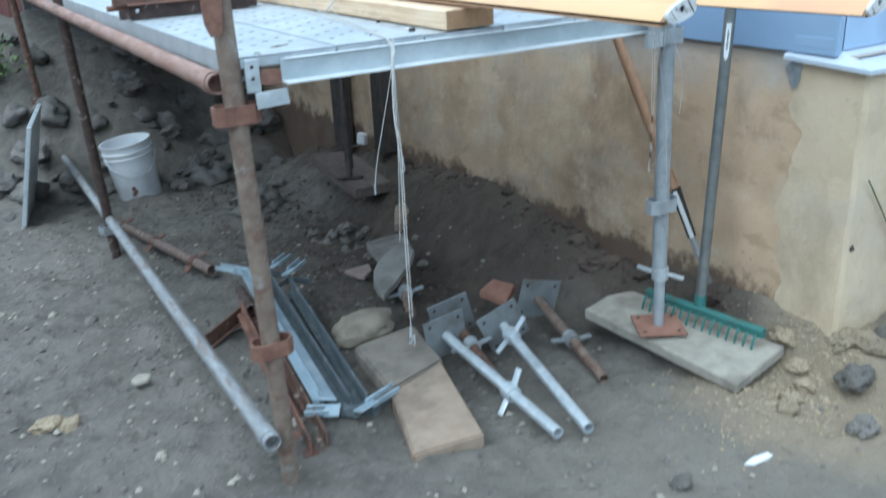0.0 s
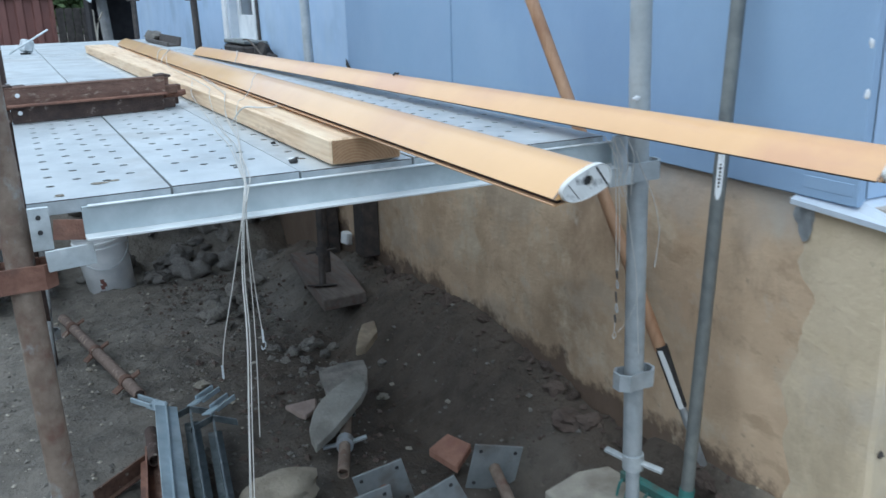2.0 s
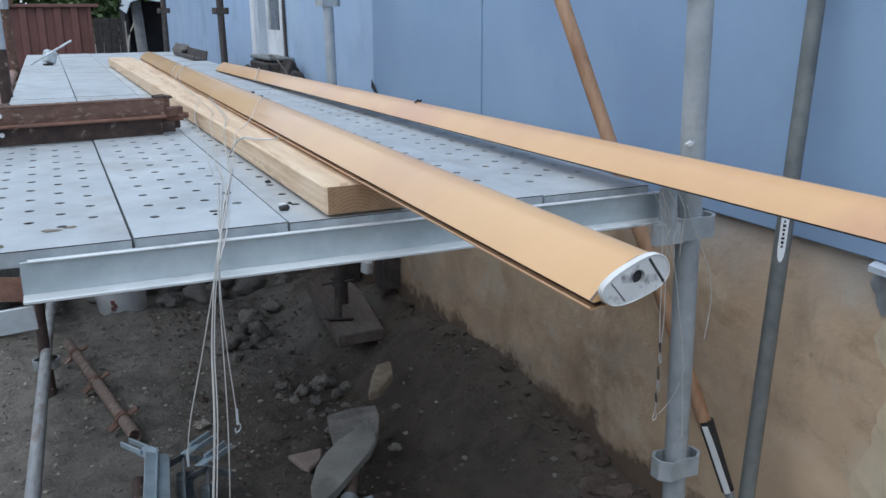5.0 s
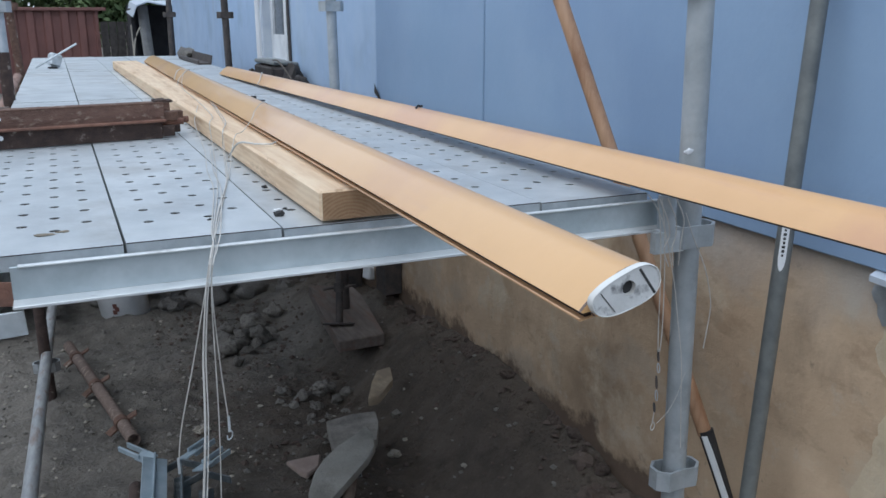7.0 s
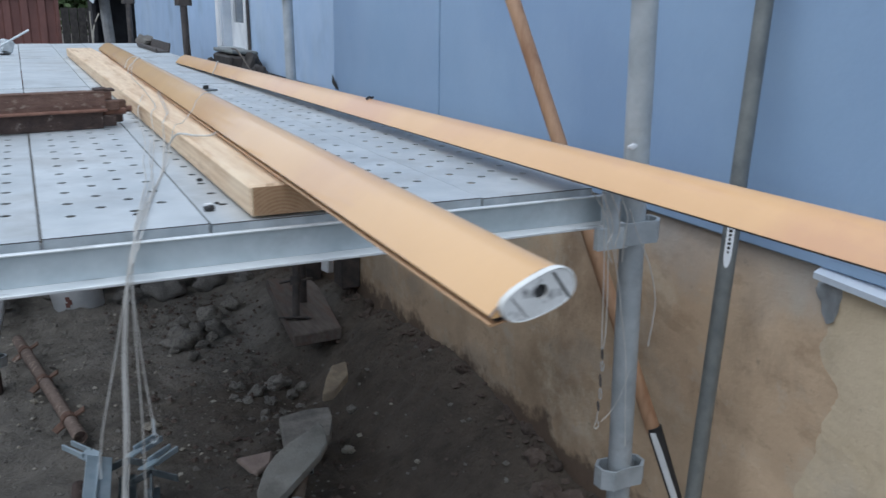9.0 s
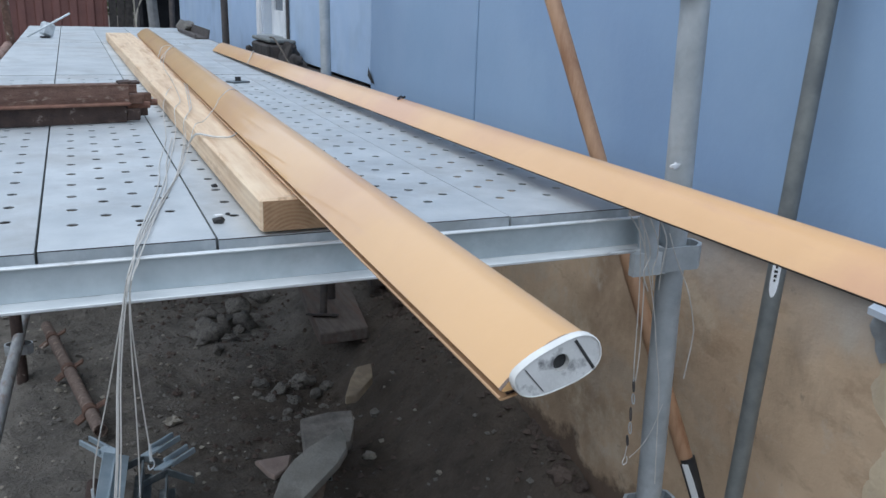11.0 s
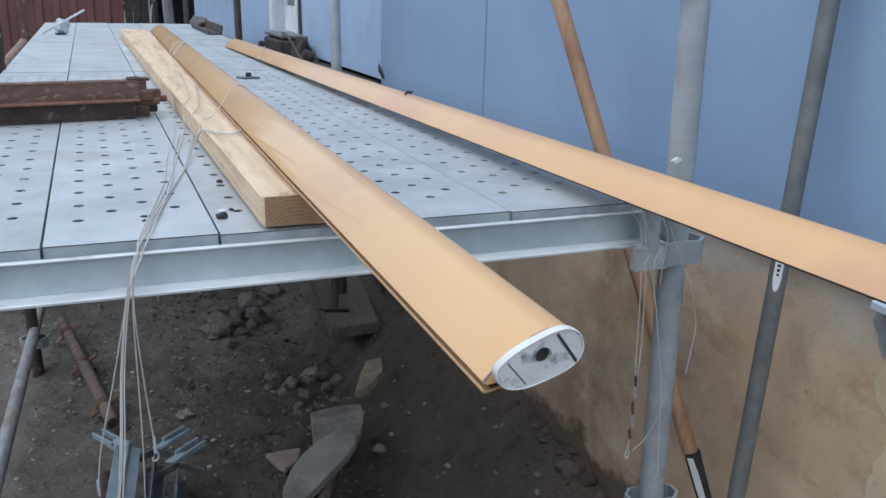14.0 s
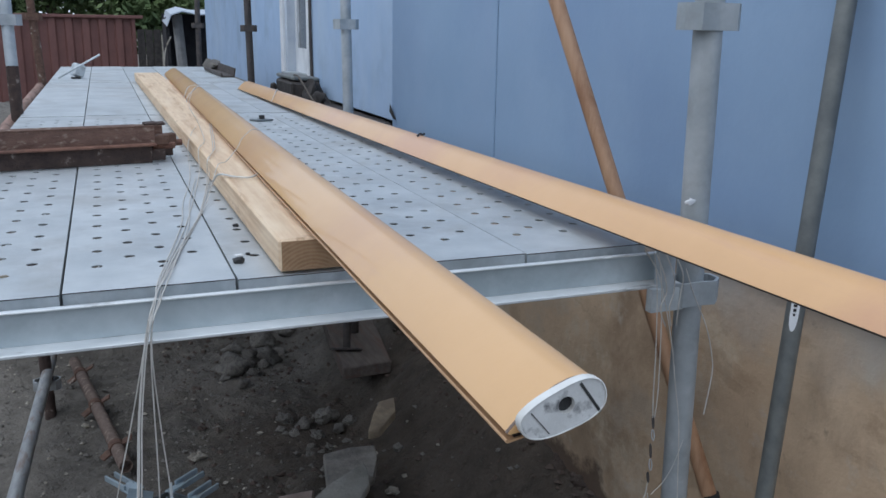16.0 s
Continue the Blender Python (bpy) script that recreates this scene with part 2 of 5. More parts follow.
overlay(BLUE, (0.17, 0.25, 0.38), 26, 0.70, 0.80, 0.5)
overlay(PALEBLUE, (0.46, 0.56, 0.67), 1.3, 0.5, 0.7, 0.6, (1, 1.4, 0.5))
overlay(PALEBLUE, (0.26, 0.31, 0.38), 2.4, 0.60, 0.74, 0.5, (1, 1.5, 0.7))
overlay(DECK, (0.38, 0.40, 0.415), 6, 0.50, 0.68, 0.55)
overlay(DECK, (0.30, 0.30, 0.295), 55, 0.66, 0.74, 0.5)
overlay(DECK, (0.44, 0.43, 0.41), 26, 0.62, 0.74, 0.5)
overlay(DECK, (0.70, 0.72, 0.73), 5, 0.55, 0.75, 0.4, (1, 0.3, 1))
overlay(SOIL, (0.30, 0.275, 0.24), 38, 0.60, 0.70, 0.6)
overlay(SOIL, (0.06, 0.052, 0.045), 16, 0.56, 0.70, 0.6)
overlay(PINE, (0.27, 0.15, 0.08), 17, 0.67, 0.73, 0.7, (1, 0.5, 1))
overlay(PINE, (0.34, 0.20, 0.11), 6, 0.60, 0.70, 0.65, (4, 0.9, 4))
overlay(PINE, (0.82, 0.66, 0.47), 3, 0.52, 0.66, 0.6, (5, 1.2, 5))
overlay(STAIN, (0.32, 0.34, 0.33), 14, 0.58, 0.66, 0.6)
overlay(WEBZINC, (0.34, 0.37, 0.385), 7, 0.58, 0.66, 0.5, (0.6, 1, 1))
overlay(GALV, (0.36, 0.37, 0.37), 40, 0.60, 0.72, 0.5)
overlay(PALE, (0.22, 0.19, 0.155), 9, 0.52, 0.68, 0.7)
overlay(TAN, (0.50, 0.27, 0.13), 60, 0.68, 0.76, 0.5)
overlay(TANPINK, (0.50, 0.27, 0.14), 60, 0.68, 0.76, 0.5)
overlay(TAN, (0.60, 0.35, 0.19), 7, 0.55, 0.7, 0.5, (3, 0.4, 3))
overlay(TANPINK, (0.60, 0.33, 0.20), 7, 0.55, 0.7, 0.5, (3, 0.4, 3))

# a band of grey cement, ragged at its lower side, was smeared along the top of the foundation
rn, rk = RENDER.node_tree.nodes, RENDER.node_tree.links
c_co, c_sep, c_tx, c_add, c_mr, c_mx = (rn.new("ShaderNode" + x) for x in ("TexCoord", "SeparateXYZ", "TexNoise", "Math", "MapRange", "MixRGB"))
c_tx.inputs["Scale"].default_value, c_tx.inputs["Detail"].default_value = 5.0, 6
c_add.operation = "MULTIPLY_ADD"
c_add.inputs[1].default_value = 0.3
c_mr.inputs["From Min"].default_value, c_mr.inputs["From Max"].default_value, c_mr.inputs["To Max"].default_value = 0.95, 1.10, 0.75
c_mx.inputs[2].default_value = (0.39, 0.375, 0.36, 1)
rk.new(c_co.outputs["Object"], c_sep.inputs[0])
rk.new(c_co.outputs["Object"], c_tx.inputs["Vector"])
rk.new(c_tx.outputs["Fac"], c_add.inputs[0])
rk.new(c_sep.outputs[2], c_add.inputs[2])
rk.new(c_add.outputs[0], c_mr.inputs["Value"])
rk.new(c_mr.outputs[0], c_mx.inputs[0])
r_base = rn["Principled BSDF"].inputs["Base Color"]
rk.new(r_base.links[0].from_socket, c_mx.inputs[1])
rk.new(c_mx.outputs[0], r_base)


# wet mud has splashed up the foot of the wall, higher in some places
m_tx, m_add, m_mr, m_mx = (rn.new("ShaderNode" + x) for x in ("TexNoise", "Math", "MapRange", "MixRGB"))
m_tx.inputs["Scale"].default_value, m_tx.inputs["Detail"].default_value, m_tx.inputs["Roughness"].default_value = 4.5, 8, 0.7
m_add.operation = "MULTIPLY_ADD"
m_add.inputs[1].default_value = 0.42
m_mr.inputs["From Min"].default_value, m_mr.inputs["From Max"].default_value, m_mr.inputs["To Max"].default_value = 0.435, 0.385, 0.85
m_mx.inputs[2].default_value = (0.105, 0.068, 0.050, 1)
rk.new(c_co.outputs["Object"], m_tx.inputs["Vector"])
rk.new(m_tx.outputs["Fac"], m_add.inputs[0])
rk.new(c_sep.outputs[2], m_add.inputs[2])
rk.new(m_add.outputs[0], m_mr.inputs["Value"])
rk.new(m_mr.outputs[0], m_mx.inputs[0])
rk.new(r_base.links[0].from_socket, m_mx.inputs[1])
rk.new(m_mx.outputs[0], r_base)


def rings(m, colour, centre, scale, amount):
    """Growth rings round a centre, on a material made by mat()."""
    n, k = m.node_tree.nodes, m.node_tree.links
    target = n["Principled BSDF"].inputs["Base Color"]
    old = target.links[0].from_socket
    co, mp, wv, mr, mx = (n.new("ShaderNode" + x) for x in ("TexCoord", "Mapping", "TexWave", "MapRange", "MixRGB"))
    mp.inputs["Location"].default_value = centre
    wv.wave_type, wv.rings_direction = "RINGS", "Y"
    wv.inputs["Scale"].default_value, wv.inputs["Distortion"].default_value, wv.inputs["Detail"].default_value = scale, 1.5, 3
    mr.inputs["To Max"].default_value = amount
    mx.inputs[2].default_value = (*colour, 1)
    k.new(co.outputs["Object"], mp.inputs[0])
    k.new(mp.outputs[0], wv.inputs["Vector"])
    k.new(wv.outputs["Fac"], mr.inputs["Value"])
    k.new(mr.outputs[0], mx.inputs[0])
    k.new(old, mx.inputs[1])
    k.new(mx.outputs[0], target)


rings(ENDGRAIN, (0.44, 0.28, 0.16), (-0.58, 0, -1.08), 55, 0.55)
rings(PINE, (0.50, 0.32, 0.19), (-0.53, 0, -1.06), 26, 0.22)

# ---- building helpers ----


def thing(name, loc, label, category, group="", kind=""):
    ob = new(name)
    ob.empty_display_size = 0.05
    ob.location = loc
    return tagged(ob, label, category, group, kind)


def part(name, bm, material, parent=None, label="", smooth=True, angle=35):
    """Links a bmesh, built in world places, as one mesh object under a thing or a part."""
    me = bpy.data.meshes.new(name)
    bmesh.ops.recalc_face_normals(bm, faces=bm.faces)
    for f in bm.faces:
        f.smooth = smooth
    if smooth:
        for e in bm.edges:
            if len(e.link_faces) == 2 and e.calc_face_angle(0) > radians(angle):
                e.smooth = False
    bm.to_mesh(me)
    bm.free()
    me.materials.append(material)
    ob = new(name, me)
    if parent is not None:
        ob.parent = parent
        ob.matrix_parent_inverse = Matrix.Translation(-parent.location) if parent.type == "EMPTY" else Matrix.Identity(4)
    return tagged(ob, label) if label else ob


def box(bm, c, s, rot=None, bevel=0.0):
    m = Matrix.Translation(c) @ (rot.to_4x4() if rot is not None else Matrix.Identity(4)) @ Matrix.Diagonal((*s, 1))
    r = bmesh.ops.create_cube(bm, size=1, matrix=m)
    if bevel:
        es = list({e for v in r["verts"] for e in v.link_edges})
        bmesh.ops.bevel(bm, geom=es, offset=bevel, segments=1, affect="EDGES", clamp_overlap=True)
    return bm


def turn(rx=0, ry=0, rz=0):
    return Euler((radians(rx), radians(ry), radians(rz))).to_matrix()


def along(d, up=(0, 0, 1)):
    """A rotation whose y axis runs along d."""
    y = Vector(d).normalized()
    x = y.cross(Vector(up))
    if x.length < 1e-4:
        x = Vector((1, 0, 0))
    x.normalize()
    z = x.cross(y)
    return Matrix((x, y, z)).transposed()


def tube(bm, p0, p1, r, seg=16, r2=None, inner=None):
    """A round bar; hollow at its ends where inner gives the bore."""
    p0, p1 = Vector(p0), Vector(p1)
    q = along(p1 - p0)
    r2 = r if r2 is None else r2
    rings = []
    prof = [(p0, r), (p1, r2)]
    if inner:
        prof = [(p0 + (p1 - p0).normalized() * 0.03, inner), (p0, inner), (p0, r), (p1, r2), (p1, inner), (p1 - (p1 - p0).normalized() * 0.03, inner)]
    for p, rad in prof:
        rings.append([bm.verts.new(p + q @ Vector((rad * math.cos(2 * math.pi * i / seg), 0, rad * math.sin(2 * math.pi * i / seg)))) for i in range(seg)])
    for a, b in zip(rings, rings[1:]):
        for i in range(seg):
            bm.faces.new((a[i], a[(i + 1) % seg], b[(i + 1) % seg], b[i]))
    bm.faces.new(rings[0][::-1])
    bm.faces.new(rings[-1])
    return bm


def cord(bm, pts, r, seg=6):
    """A bent wire or hose through the points, smoothed."""
    pts = [Vector(p) for p in pts]
    path = []
    for i in range(len(pts) - 1):
        a, b, c, d = pts[max(i - 1, 0)], pts[i], pts[i + 1], pts[min(i + 2, len(pts) - 1)]
        for s in range(6):
            t = s / 6
            path.append(0.5 * ((2 * b) + (c - a) * t + (2 * a - 5 * b + 4 * c - d) * t * t + (3 * b - a - 3 * c + d) * t ** 3))
    path.append(pts[-1])
    rings = []
    for i, p in enumerate(path):
        d = path[min(i + 1, len(path) - 1)] - path[max(i - 1, 0)]
        q = along(d, (0.3, 0.2, 0.9))
        rings.append([bm.verts.new(p + q @ Vector((r * math.cos(2 * math.pi * j / seg), 0, r * math.sin(2 * math.pi * j / seg)))) for j in range(seg)])
    for a, b in zip(rings, rings[1:]):
        for i in range(seg):
            bm.faces.new((a[i], a[(i + 1) % seg], b[(i + 1) % seg], b[i]))
    bm.faces.new(rings[0][::-1])
    bm.faces.new(rings[-1])
    return bm


def sweep(bm, prof, p0, p1, up=(0, 0, 1), closed=True):
    """Pushes a closed outline (across, up) from p0 to p1."""
    p0, p1 = Vector(p0), Vector(p1)
    q = along(p1 - p0, up)
    a, b = ([bm.verts.new(p + q @ Vector((u, 0, v))) for u, v in prof] for p in (p0, p1))
    n = len(prof)
    for i in range(n):
        bm.faces.new((a[i], a[(i + 1) % n], b[(i + 1) % n], b[i]))
    bm.faces.new(a[::-1])
    bm.faces.new(b)
    return bm


def slab(bm, corners, thick):
    """A plate with the given upper corners (x, y, z), going down by its thickness."""
    top = [bm.verts.new(c) for c in corners]
    low = [bm.verts.new((c[0], c[1], c[2] - thick)) for c in corners]
    n = len(top)
    bm.faces.new(top)
    bm.faces.new(low[::-1])
    for i in range(n):
        bm.faces.new((top[i], low[i], low[(i + 1) % n], top[(i + 1) % n]))
    return bm


def lump(bm, c, s, seed, rough=0.35, sub=2, rot=None):
    """An uneven stone."""
    r = bmesh.ops.create_icosphere(bm, subdivisions=sub, radius=1)
    off = Vector((seed * 3.7, seed * 1.9, seed * 5.3))
    for v in r["verts"]:
        d = 1 + rough * noise.noise(v.co * 1.1 + off) + rough * 0.5 * noise.noise(v.co * 2.7 + off)
        p = Vector((v.co.x * d * s[0], v.co.y * d * s[1], v.co.z * d * s[2]))
        v.co = Vector(c) + (rot @ p if rot is not None else p)
    return bm


def smooth01(a, b, x):
    t = min(max((x - a) / (b - a), 0), 1)
    return t * t * (3 - 2 * t)


FOOT = ((-0.3, 0.170), (0.1, 0.150), (0.4, 0.105), (0.55, 0.105), (0.75, 0.135), (1.07, 0.165), (1.4, 0.185), (1.9, 0.150), (2.4, 0.110), (3.0, 0.045))


def wall_foot(y):
    """The height of the soil at the foot of the foundation wall."""
    for (a, p), (b, q) in zip(FOOT, FOOT[1:]):
        if y < b:
            return p + (q - p) * smooth01(a, b, y)
    return FOOT[-1][1]


def ground_z(x, y):
    """The lie of the land: falls away under the deck, rises to the wall, a dug bank behind."""
    z = -0.06 * min(max(y, -0.5), 4.0)
    z += (wall_foot(y) - z) * smooth01(1.08 + 0.36 * (1 - smooth01(0.1, 0.5, y)), 1.57, x) * smooth01(-1.3, -0.2, y) * (1 - smooth01(3.0, 4.0, y))
    z -= 0.05 * math.exp(-((x - 1.2) / 0.16) ** 2) * smooth01(0.4, 0.9, y) * (1 - smooth01(1.8, 2.4, y))
    bank = smooth01(3.9, 5.3, y + 0.35 * noise.noise((x * 1.3, y * 1.3, 2.0)))
    z += bank * (0.95 + 0.25 * noise.noise((x * 0.9, y * 0.9, 5.0))) * (1 - 0.5 * smooth01(6.5, 9, y))
    z += 0.03 * noise.noise((x * 2.1, y * 2.1, 0)) + 0.019 * noise.noise((x * 7, y * 7, 1))
    z += 0.04 * noise.noise((0.0, y * 5.0, 7.0)) * smooth01(1.38, 1.55, x) * smooth01(-0.3, 0.1, y)
    near = 1 - smooth01(5, 9, abs(x) + abs(y - 1) * 0.5)
    z += near * (0.014 * noise.noise((x * 17, y * 19, 3)) + 0.006 * noise.noise((x * 29, y * 31, 6)) + bank * 0.05 * noise.noise((x * 6, y * 6, 9)))
    return z


# ---- ground ----
def lumpy(m, scale, depth):
    """A second, coarser relief under the fine one of a material made by mat()."""
    n, k = m.node_tree.nodes, m.node_tree.links
    fine = n["Principled BSDF"].inputs["Normal"].links[0].from_node
    co, tx, b = (n.new("ShaderNode" + x) for x in ("TexCoord", "TexNoise", "Bump"))
    tx.inputs["Scale"].default_value, tx.inputs["Detail"].default_value, tx.inputs["Roughness"].default_value = scale, 8, 0.7
    b.inputs["Strength"].default_value, b.inputs["Distance"].default_value = 1.0, depth
    k.new(co.outputs["Object"], tx.inputs["Vector"])
    k.new(tx.outputs["Fac"], b.inputs["Height"])
    k.new(b.outputs[0], fine.inputs["Normal"])


lumpy(SOIL, 20, 0.022)
lumpy(RENDER, 7, 0.006)
lumpy(RENDER2, 7, 0.006)



def steps(a, b, d, far):
    mid = [a + d * i for i in range(int((b - a) / d) + 1)]
    lo, hi, g = [], [], d
    x, w = a, mid[-1]
    while x > -far:
        g *= 1.25
        x, w = x - g, w + g
        lo.append(x)
        hi.append(w)
    return lo[::-1] + mid + hi


gx, gy = steps(-1.3, 2.1, 0.02, 400), steps(-1.0, 4.6, 0.02, 400)
gv = [(x, y, ground_z(x, y)) for y in gy for x in gx]
nx = len(gx)
gf = [(j * nx + i, j * nx + i + 1, (j + 1) * nx + i + 1, (j + 1) * nx + i) for j in range(len(gy) - 1) for i in range(nx - 1)]
gm = bpy.data.meshes.new("ground")
gm.from_pydata(gv, [], gf)
gm.polygons.foreach_set("use_smooth", [True] * len(gf))
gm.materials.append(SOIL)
tagged(new("ground", gm), "bare grey-brown dug soil with small stones", "ground", kind="structure")

# ---- house ----
WALL = 1.56
house = thing("house", (3.5, 4.5, 0), "pale blue clad house on a rendered sandy foundation wall", "house", kind="structure")
bm = bmesh.new()
ys, zs = [-0.43 + 0.03 * i for i in range(198)] + [5.6 + 0.3 * i for i in range(15)], [-0.4 + 0.0274 * i for i in range(51)]
front = [[bm.verts.new((WALL + 0.011 * noise.noise((y * 2.2, z * 2.2, 4.0)) + 0.006 * noise.noise((y * 6, z * 9, 8.0)) + 0.003 * noise.noise((y * 15, z * 22, 2.0)), y, z)) for z in zs] for y in ys]
rear = [[bm.verts.new((WALL + 0.24, y, z)) for z in (zs[0], zs[-1])] for y in ys]
for i in range(len(ys) - 1):
    for j in range(len(zs) - 1):
        bm.faces.new((front[i][j], front[i + 1][j], front[i + 1][j + 1], front[i][j + 1]))
    bm.faces.new((front[i][-1], front[i + 1][-1], rear[i + 1][1], rear[i][1]))
    bm.faces.new((rear[i][0], rear[i][1], rear[i + 1][1], rear[i + 1][0]))
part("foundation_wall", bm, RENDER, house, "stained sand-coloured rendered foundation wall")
bm = bmesh.new()
zs = [-0.4 + 0.01345 * i for i in range(101)]
rag = [[bm.verts.new(p) for p in (
    (WALL + 0.02, -0.15, z),
    (WALL - 0.006, -0.262 + 0.05 * noise.noise((3.0, 1.0, z * 3.3)) + 0.03 * noise.noise((5.0, 1.0, z * 9)) + 0.012 * noise.noise((5.0, 8.0, z * 26)), z),
    (WALL - 0.010 + 0.004 * noise.noise((1.0, 2.0, z * 5)), -0.36, z),
    (WALL - 0.008 + 0.006 * noise.noise((2.0, 2.0, z * 6)), -0.462 + 0.006 * noise.noise((7.0, 2.0, z * 8)), z),
    (WALL + 0.004, -0.472 + 0.006 * noise.noise((7.0, 2.0, z * 8)), z),
    (WALL + 0.3, -0.47 + 0.008 * noise.noise((4.0, 6.0, z * 4)), z),
    (WALL + 1.0, -0.47, z), (WALL + 3.9, -0.47, z), (WALL + 3.9, -0.2, z))] for z in zs]
for a, b in zip(rag, rag[1:]):
    for i in range(9):
        bm.faces.new((a[i], a[(i + 1) % 9], b[(i + 1) % 9], b[i]))
bm.faces.new(rag[-1])
part("foundation_front", bm, RENDER2, house, "lighter sand-coloured render at the corner")
for y0, y1, z0 in ((-0.375, 1.431, 0.966), (1.440, 2.55, 0.966), (2.553, 4.17, 1.045), (5.19, 7.4, 0.96), (7.403, 9.9, 0.96)):
    bm = bmesh.new()
    box(bm, (WALL - 0.005, (y0 + y1) / 2, (z0 + 3.0) / 2), (0.03, y1 - y0, 3.0 - z0), bevel=0.003)
    part("cladding_panel", bm, BLUE if y0 < 2.5 else PALEBLUE, house)
bm = bmesh.new()
box(bm, (WALL - 0.005, 4.68, 3.05), (0.03, 1.02, 0.5))
part("cladding_panel", bm, BLUE, house)
bm = bmesh.new()
box(bm, (WALL + 2.0, -0.36, 1.99), (4.0, 0.03, 2.02), bevel=0.003)
part("front_cladding", bm, PALEBLUE, house, "lighter blue painted front sheet")
bm = bmesh.new()
box(bm, (WALL + 2.0, 9.9, 1.9), (4.0, 0.06, 2.3))
box(bm, (WALL + 4.0, 4.8, 1.5), (0.06, 10.3, 3.0))
box(bm, (WALL + 2.0, 4.8, 3.05), (4.1, 10.4, 0.06))
part("back_shell", bm, BLUE, house)
bm = bmesh.new()
slab(bm, [(WALL - 0.032, -0.215, 0.957), (WALL - 0.035, -0.495, 0.945), (WALL + 3.9, -0.50, 0.945), (WALL + 3.9, -0.345, 0.985), (WALL + 0.01, -0.345, 0.985), (WALL + 0.01, -0.215, 0.975)], 0.012)
part("flashing", bm, FLASH, house, "pale bent metal flashing")
for y, z in ((-0.372, 1.30), (-0.374, 1.20)):
    bm = bmesh.new()
    lump(bm, (WALL - 0.0205, y + 0.006, z), (0.0016, 0.006, 0.010), int(z * 100), 0.6)
    part("paint_chip", bm, WHITE, house, "white chip in the paint")

# ---- scaffold ----
DZ = 1.105
PITCH = 0.234


def plank(length, r=0.0083):
    """A perforated steel scaffold plank, its upper near corner at the origin, running along y."""
    w, cell = PITCH - 0.004, 0.094
    bm = bmesh.new()
    cache = {}

    def vert(x, y, z=0.0):
        key = (round(x, 5), round(y, 5), round(z, 5))
        if key not in cache:
            cache[key] = bm.verts.new(key)
        return cache[key]

    cols, cw, x0 = 4, 0.0475, (w - 4 * 0.0475) / 2
    n = int(length / cell) - 1
    start = (length - n * cell) / 2

    def quad(*p):
        bm.faces.new([vert(*q) for q in p])

    quad((0, 0), (x0, 0), (x0, length), (0, length))
    quad((w - x0, 0), (w, 0), (w, length), (w - x0, length))
    if not r:
        quad((x0, 0), (w - x0, 0), (w - x0, length), (x0, length))
    for c in range(cols if r else 0):
        a, b = x0 + c * cw, x0 + (c + 1) * cw
        s = start + (cell / 2 if c % 2 else 0)
        m = n - 1 if c % 2 else n
        quad((a, 0), (b, 0), (b, s), (a, s))
        e = s + m * cell
        quad((a, e), (b, e), (b, length), (a, length))
        for i in range(m):
            y0, y1 = s + i * cell, s + (i + 1) * cell
            cx, cy = (a + b) / 2, (y0 + y1) / 2
            ring = [(b, cy), (b, y1), (cx, y1), (a, y1), (a, cy), (a, y0), (cx, y0), (b, y0)]
            hole = [(cx + r * math.cos(j * math.pi / 4), cy + r * 1.0 * math.sin(j * math.pi / 4)) for j in range(8)]
            for j in range(8):
                q = (j + 1) % 8
                bm.faces.new((vert(*ring[j]), vert(*ring[q]), vert(*hole[q]), vert(*hole[j])))
                bm.faces.new((vert(*hole[j]), vert(*hole[q]), vert(*hole[q], -0.0015), vert(*hole[j], -0.0015)))
    d = 0.05
    quad((0, 0, 0), (0, length, 0), (0, length, -d), (0, 0, -d))
    quad((w, 0, 0), (w, length, 0), (w, length, -d), (w, 0, -d))
    quad((0, 0, -d), (0, length, -d), (0.02, length, -d), (0.02, 0, -d))
    quad((w, 0, -d), (w, length, -d), (w - 0.02, length, -d), (w - 0.02, 0, -d))
    quad((0, 0, 0), (w, 0, 0), (w, 0.0015, -0.002), (0, 0.0015, -0.002))
    quad((0, 0.0015, -0.002), (w, 0.0015, -0.002), (w, 0.0015, -0.024), (0, 0.0015, -0.024))
    quad((0, length, 0), (w, length, 0), (w, length, -0.024), (0, length, -0.024))
    for f in bm.faces:
        ends = {round(v.co.y, 4) for v in f.verts}
        # end faces take brighter zinc to make up for weak light on them
        if len(ends) == 1:
            f.material_index = 1
        elif max(ends) < 0.002:
            f.material_index = 2
    me = bpy.data.meshes.new("plank")
    bm.to_mesh(me)
    bm.free()
    me.materials.append(DECK)
    me.materials.append(GALV)
    me.materials.append(DARKTUBE)
    return me


for y0, y1 in ((0.0, 2.42), (2.43, 4.45), (4.46, 6.56)):
    me = plank(y1 - y0, 0.0088 if y0 < 1 else 0)
    for i in range(5):
        p = tagged(new("scaffold_plank", me), "perforated galvanised steel scaffold plank lying in the deck", "scaffold plank", "planks of the deck")
        p.location = (0.002 + PITCH * i, y0, DZ + (0.0015 if i % 2 else 0))


